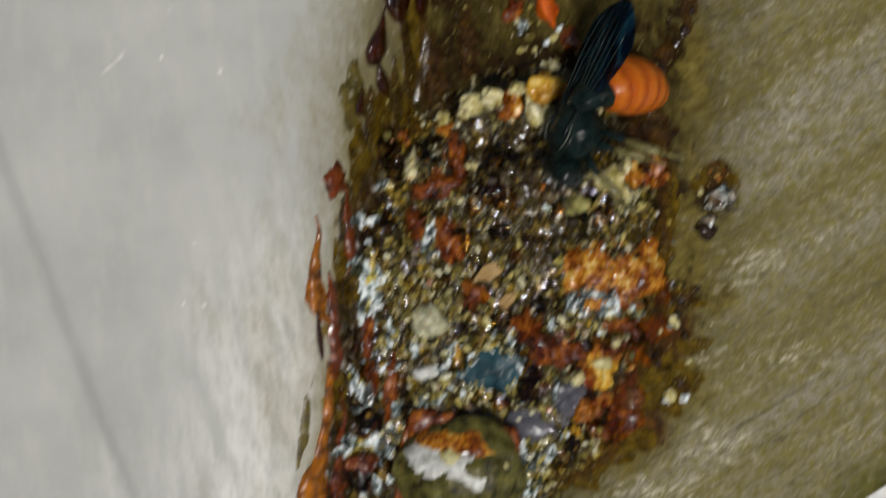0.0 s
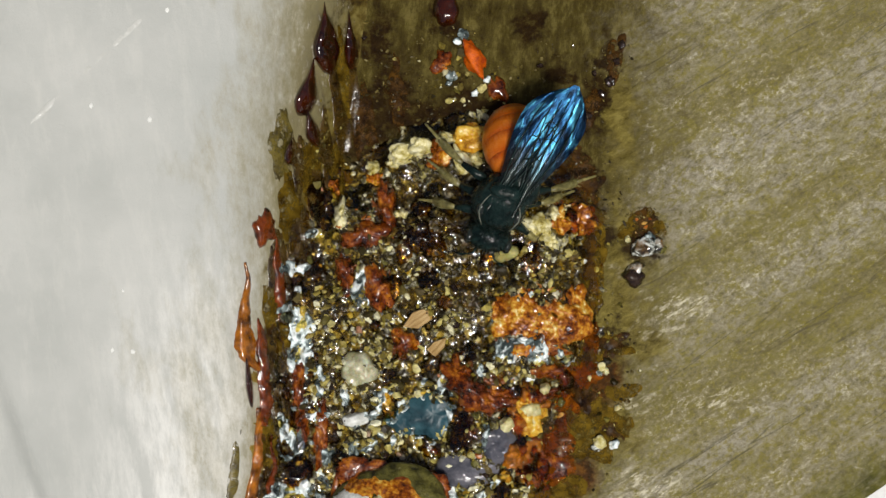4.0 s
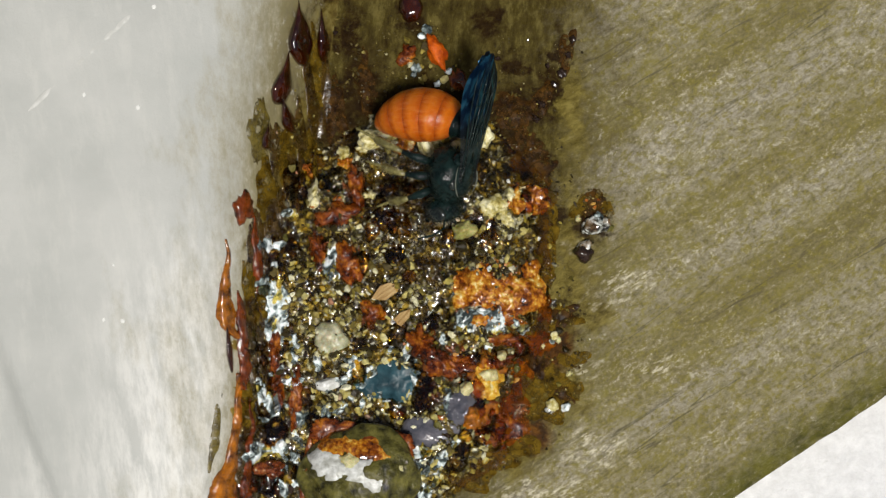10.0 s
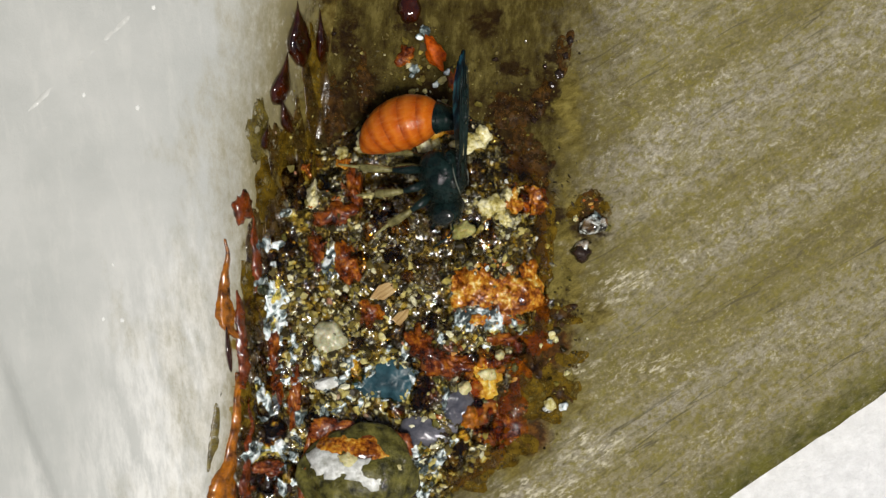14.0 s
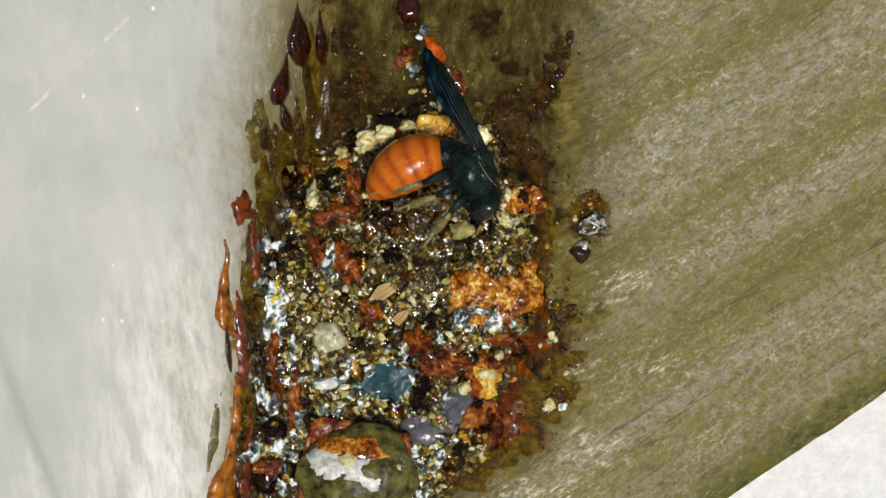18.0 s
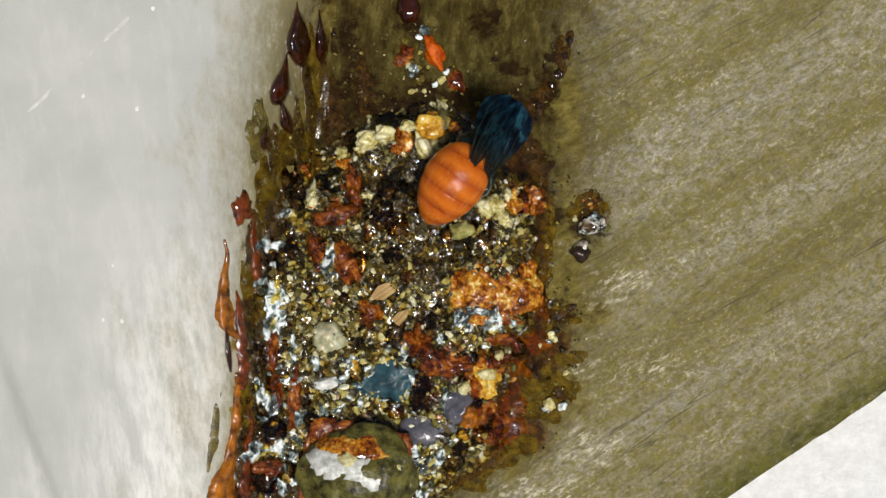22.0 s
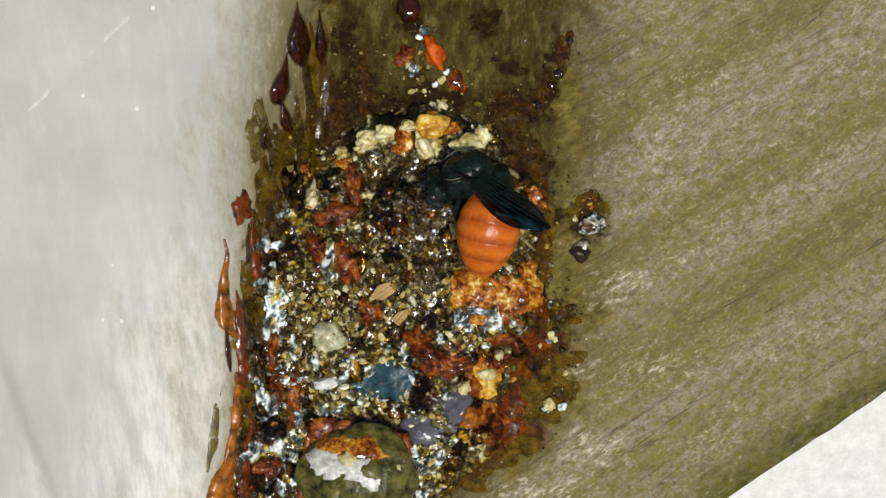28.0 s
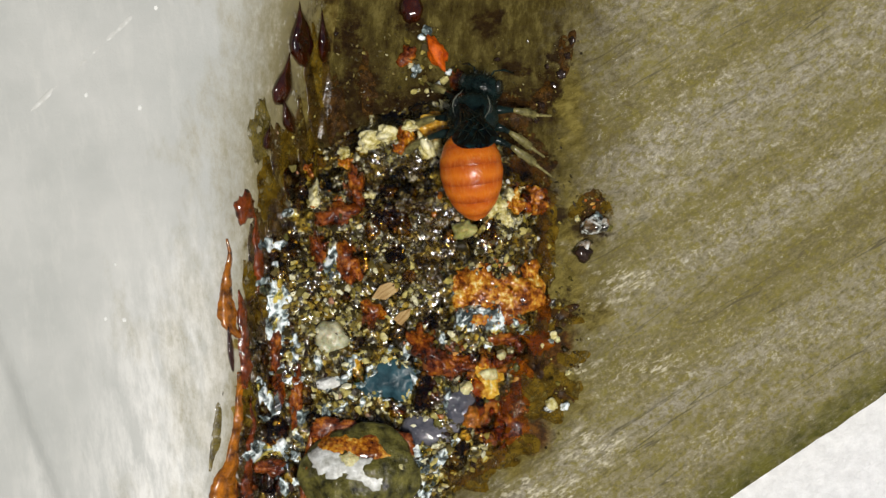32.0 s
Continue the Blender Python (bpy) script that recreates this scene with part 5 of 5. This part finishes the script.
def make_bee():
    bee = new("bee")
    tagged(bee, "blue-black bee with an orange-red abdomen and dark blue wings", "bee")
    thorax = part("thorax", blob(2.4, 2.15, 2.0, 0.08, 3, 4, 1.5), SKIN, bee)
    part("hair", fuzz(2.4, 2.15, 2.0, 520, 0.4, 3), FUZZ, thorax, "short dark hairs", flat=True)
    part("scutellum", blob(0.75, 1.25, 0.55, 0.06, 8, 3), SKIN, thorax, "raised rear shield of the thorax", m=pose(-1.55 * MM, 0, 1.35 * MM, 0, -30, 0))
    for s in (-1, 1):
        part("tegula", blob(0.55, 0.36, 0.30, 0.04, 4, 3), EYE_DARK, thorax, "glossy dark scale at the wing root", m=Matrix.Translation(Vector((0.35, 1.45 * s, 1.30)) * MM))
        rim = [(1.5 - 2.6 * t, s * (1.05 + 0.55 * math.sin(math.pi * t)), 1.55 + 0.12 * math.sin(math.pi * t)) for t in (0, 0.2, 0.4, 0.6, 0.8, 1.0)]
        part("collar", tube(rim, [0.03, 0.05, 0.06, 0.06, 0.05, 0.03], 6), PALE_DOWN, thorax, "thin pale fringe of down")
    head = part("head", blob(1.2, 1.85, 1.55, 0.05, 5, 3), SKIN, bee, m=Matrix.Translation(Vector((2.9, 0, -0.55)) * MM))
    part("hair", fuzz(1.2, 1.85, 1.55, 350, 0.4, 4, (0.3, 0, 0)), FUZZ, head, "short dark hairs", flat=True)
    part("face_down", fuzz(1.15, 1.3, 1.2, 160, 0.5, 9, (1.4, 0, -0.3)), PALE_DOWN, head, "thin pale down of the face", flat=True)
    for s in (-1, 1):
        part("eye", blob(0.75, 0.42, 1.05, 0.02, 1, 3), EYE_DARK, head, "dark oval compound eye", m=Matrix.Translation(Vector((0.25, 1.55 * s, 0.1)) * MM))
        part("antenna", tube([(0.8, 0.5 * s, 0.3), (1.6, 0.9 * s, 0.5), (2.2, 1.6 * s, -0.2), (2.5, 2.3 * s, -1.2)], [0.10, 0.09, 0.11, 0.08]), SKIN, head)
        part("mandible", tube([(0.7, 0.7 * s, -1.0), (1.3, 0.5 * s, -1.5), (1.5, 0.1 * s, -1.8)], [0.3, 0.25, 0.1]), SKIN, head)
    abdomen = part("abdomen", lathe([(-1.9, 0.8), (-0.9, 1.25), (0.0, 1.55), (0.5, 1.85), (0.75, belly_radius(0.75) * 0.985), (1.2, belly_radius(1.2) * 0.95)], 24, 0.74, CURL), SKIN, bee, "blue-black waist segment")
    cuts = [0.65, 1.85, 3.2, 4.55, 5.9, 7.2, 8.17]
    for a, b in zip(cuts, cuts[1:]):
        prof = [(max(0.3, a - 0.4), belly_radius(max(0.3, a - 0.4)) * 0.96)] + [(a + (b - a) * k / 8, belly_radius(a + (b - a) * k / 8) * (0.985 + 0.028 * math.sin(math.pi * min(1, 0.15 + 0.75 * k / 8)))) for k in range(8)] + [(b - 0.05, belly_radius(b - 0.05) * 1.004), (b, belly_radius(b) * 1.000), (b + 0.02, belly_radius(b) * 0.975)]
        part("abdomen_plate", lathe(prof, 36, 0.84, CURL), BELLY, abdomen, "orange-red abdomen plate")
    wings = []
    for s in (-1, 1):
        wing = part("wing", make_wing(s), WING, bee, "dark iridescent blue wing")
        for b in (-0.95, -0.35, 0.3, 0.95, 1.7):
            part("vein", tube([(0, 0.08 * b * s, 0.10), (-2.5, s * (0.10 + 0.30 * b), 0.26), (-5.5, s * (0.12 + 0.72 * b), 0.36), (-8.2, s * (0.12 + 0.88 * b), 0.38), (-9.8, s * (0.12 + 0.84 * b), 0.34)], [0.09, 0.07, 0.06, 0.045, 0.02], 6), SKIN, wing)
        for d, y in ((-4.6, -0.2), (-6.4, 0.35), (-7.6, -0.1)):
            part("vein", tube([(d, s * (y - 0.5), 0.38), (d - 0.35, s * y, 0.42), (d - 0.2, s * (y + 0.55), 0.40)], [0.04, 0.045, 0.04], 6), SKIN, wing)
        wings.append(wing)
    legs = []
    for s in (-1, 1):
        for k, (x, reach, back) in enumerate(((1.2, 3.9, 1.6), (0.0, 4.3, -0.6), (-1.2, 5.0, -1.5))):
            legs.append(make_leg(bee, s, x, reach, back, 10 * k + s))
    return bee, head, abdomen, wings, legs


BEE, HEAD, ABDOMEN, WINGS, LEGS = make_bee()


def way(turn, rise):
    """A direction: turn in degrees anticlockwise from +x on the plan, rise upwards."""
    a, b = radians(turn), radians(rise)
    return Vector((math.cos(a) * math.cos(b), math.sin(a) * math.cos(b), math.sin(b)))


def facing(place, ahead, up):
    """A pose whose x axis points ahead and whose z axis leans to up."""
    x = ahead.normalized()
    y = up.cross(x).normalized()
    z = x.cross(y)
    return Matrix.Translation(place) @ Matrix((x, y, z)).transposed().to_4x4()


# seconds; thorax on the plan and its height; head; back turn and rise; middle of the abdomen and its height; its end; wing tip; wing face turn and rise
STANCES = [
    (0, 814, 291, 6, 783, 358, 155, 35, 904, 216, 5.2, 972, 223, 893, 89, 165, 40),
    (0.5, 808, 287, 6, 778, 351, 155, 35, 916, 210, 5.2, 982, 218, 896, 91, 165, 40),
    (1, 804, 292, 6, 774, 351, 155, 35, 914, 222, 5.2, 977, 225, 904, 119, 165, 40),
    (1.5, 809, 295, 6, 783, 354, 140, 45, 905, 227, 5.2, 968, 227, 922, 135, 160, 50),
    (2, 806, 307, 6, 786, 358, 110, 65, 892, 248, 4.4, 947, 216, 953, 152, 0, 78),
    (2.5, 816, 317, 6, 796, 366, 80, 75, 866, 217, 4.4, 877, 153, 932, 158, -30, 80),
    (3, 809, 328, 6, 791, 374, 60, 75, 844, 214, 4.4, 840, 150, 917, 160, -50, 82),
    (3.5, 809, 330, 6, 793, 380, 50, 75, 835, 221, 4.4, 826, 158, 907, 172, -50, 82),
    (5.5, 817, 336, 6, 801, 384, 50, 75, 838, 216, 4.6, 830, 149, 924, 176, -40, 80),
    (6, 814, 344, 6, 798, 392, 45, 72, 834, 217, 4.6, 822, 148, 919, 180, -30, 78),
    (6.5, 814, 344, 6, 796, 396, 40, 65, 827, 220, 4.8, 801, 151, 950, 176, -5, 66),
    (7, 810, 341, 6, 790, 393, 30, 55, 817, 217, 5, 780, 160, 920, 187, 5, 54),
    (7.5, 803, 322, 6, 793, 379, 15, 45, 770, 202, 5.2, 706, 182, 877, 143, 0, 44),
    (8, 796, 322, 6, 792, 377, 10, 40, 751, 198, 5.2, 681, 187, 867, 131, -6, 42),
    (9, 793, 316, 6, 793, 375, 5, 38, 729, 202, 5.2, 657, 207, 854, 103, -8, 40),
    (10, 793, 311, 6, 793, 371, 5, 38, 731, 205, 5.2, 658, 207, 856, 110, -8, 40),
    (11, 794, 313, 6, 793, 375, 5, 32, 728, 207, 5.2, 653, 212, 845, 107, -6, 36),
    (12, 791, 317, 6, 797, 378, 5, 26, 716, 212, 5.2, 642, 229, 829, 114, 0, 20),
    (13, 787, 317, 6, 797, 379, 5, 22, 708, 222, 5.2, 632, 244, 819, 107, 0, 16),
    (14, 783, 313, 6, 801, 375, 8, 22, 699, 224, 5.2, 624, 256, 813, 113, 5, 18),
    (14.5, 784, 316, 6, 805, 379, 12, 22, 689, 232, 5.2, 617, 268, 790, 113, 8, 20),
    (16.5, 790, 291, 6, 820, 363, 35, 25, 678, 242, 5.2, 612, 275, 745, 106, 30, 35),
    (17, 808, 300, 6, 840, 368, 40, 28, 662, 256, 5.2, 592, 272, 762, 78, 30, 50),
    (17.5, 835, 305, 6, 874, 370, 40, 28, 690, 272, 5.2, 612, 294, 742, 70, 30, 50),
    (18, 835, 305, 6, 876, 368, 45, 28, 710, 298, 5.2, 640, 340, 742, 72, 40, 30),
    (18.5, 842, 310, 6, 884, 368, 50, 25, 718, 318, 5.4, 656, 365, 716, 205, 45, 22),
    (19, 852, 320, 6, 878, 382, 55, 25, 724, 344, 5.4, 668, 406, 714, 224, 50, 20),
    (19.5, 848, 326, 6, 876, 386, 55, 25, 720, 338, 5.4, 662, 400, 690, 216, 55, 20),
    (20, 836, 328, 6, 858, 388, 55, 25, 720, 346, 5.4, 666, 412, 714, 228, 55, 20),
    (20.5, 840, 305, 6, 866, 365, 55, 25, 730, 320, 5.4, 674, 380, 728, 206, 55, 22),
    (21, 826, 292, 6, 858, 345, 60, 30, 737, 328, 5.6, 688, 390, 765, 214, 60, 25),
    (21.5, 846, 312, 4.2, 852, 366, 50, 30, 778, 332, 5.8, 739, 396, 851, 205, 60, 30),
    (22, 834, 308, 4.2, 806, 352, 50, 35, 796, 332, 5.8, 753, 396, 896, 205, 70, 66),
    (22.5, 839, 290, 5.2, 787, 300, 70, 45, 831, 358, 5.8, 794, 424, 926, 240, 75, 66),
    (23, 839, 292, 5.2, 781, 312, 70, 45, 837, 362, 5.8, 803, 436, 931, 245, 75, 66),
    (23.5, 827, 308, 5.2, 779, 348, 60, 45, 859, 386, 5.8, 841, 460, 956, 280, 75, 66),
    (24, 823, 306, 5.2, 777, 346, 55, 45, 867, 402, 5.8, 851, 478, 946, 322, 65, 45),
    (24.5, 807, 306, 5.2, 759, 340, 55, 45, 851, 408, 5.8, 837, 486, 926, 362, 60, 45),
    (25, 813, 304, 5.2, 765, 336, 55, 45, 858, 408, 5.8, 844, 484, 933, 348, 60, 45),
    (25.5, 817, 302, 5.2, 767, 330, 55, 45, 865, 420, 5.8, 846, 496, 953, 376, 55, 48),
    (27.5, 824, 314, 5.2, 772, 334, 50, 45, 864, 416, 5.8, 848, 490, 948, 408, 48, 50),
    (28, 826, 312, 5.2, 776, 326, 50, 45, 862, 418, 5.8, 848, 492, 945, 402, 48, 50),
    (29, 837, 311, 5.2, 788, 321, 55, 50, 849, 409, 5.8, 841, 485, 907, 377, 55, 50),
    (29.5, 871, 297, 5.2, 917, 333, 110, 50, 805, 383, 5.6, 781, 451, 780, 365, 100, 72),
    (30, 872, 301, 5.2, 920, 323, 105, 50, 814, 409, 5.6, 780, 473, 790, 372, 100, 72),
    (30.5, 860, 291, 5.2, 903, 263, 100, 55, 834, 387, 5.6, 820, 461, 830, 340, 95, 74),
    (31, 859, 256, 5.2, 877, 201, 95, 60, 845, 353, 5.6, 845, 427, 848, 310, 95, 74),
    (31.5, 849, 226, 5.2, 865, 171, 95, 60, 833, 337, 5.6, 837, 409, 838, 285, 95, 74),
    (32, 832, 206, 5.2, 846, 151, 95, 60, 832, 317, 5.6, 840, 391, 834, 262, 95, 74),
]


def motions():
    body, belly, wings = [], [], ([], [])
    for t, u, v, z, hu, hv, bt, br, au, av, az, eu, ev, wu, wv, nt, nr in STANCES:
        b = facing(at(u, v, z), at(hu, hv, z - 0.9) - at(u, v, z), way(bt, br))
        inv = b.inverted()
        body.append((t, b))
        middle = at(au, av, az)
        back = (at(eu, ev, az) - middle).normalized()
        back = (back + Vector((0, 0, -1.0 if t < 6.8 else -0.34 if t < 16 else -0.18))).normalized()
        belly.append((t, inv @ facing(middle - back * 4.3 * MM, -back, way(90, 25) if t < 1.8 or 7.2 < t < 18.2 else Vector((0, 0, 1)))))
        spread = 11.0 if t > 29.2 else 1.2 if t < 7.2 else 4.0
        for s, rows in zip((-1, 1), wings):
            root = b @ (Vector((0.2, 0.8 * s, 1.6)) * MM)
            flat = at(wu, wv, root.z / MM + 1.5) - root
            flat.z = 0
            reach = flat.length / MM
            flat.z = math.sqrt(max(0.6, 11.0 ** 2 - reach ** 2)) * MM * (0.25 if 1.8 < t < 6.3 else 0.8)
            flat.rotate(Matrix.Rotation(radians(spread * s), 3, way(nt, nr)))
            rows.append((t, inv @ facing(root, -flat, way(nt, nr))))
    for k, leg in enumerate(LEGS):
        rest = leg.matrix_basis.copy()
        side = -1 if k < 3 else 1
        swing = lambda t: -55 * side if k % 3 and 18.4 < t < 21.2 else 0
        tuck = lambda t: -58 * side if 7.2 < t < 18.2 or 21.2 < t < 29.2 else -12 * side
        walk(leg, [(t, rest @ pose(0, 0, 0, tuck(t) + 5 * math.sin(2.1 * t + k), 0, swing(t) + 9 * math.sin(1.3 * t + 2.2 * k))) for t, _ in body])
    walk(BEE, body)
    walk(ABDOMEN, belly)
    walk(WINGS[0], wings[0])
    walk(WINGS[1], wings[1])


motions()
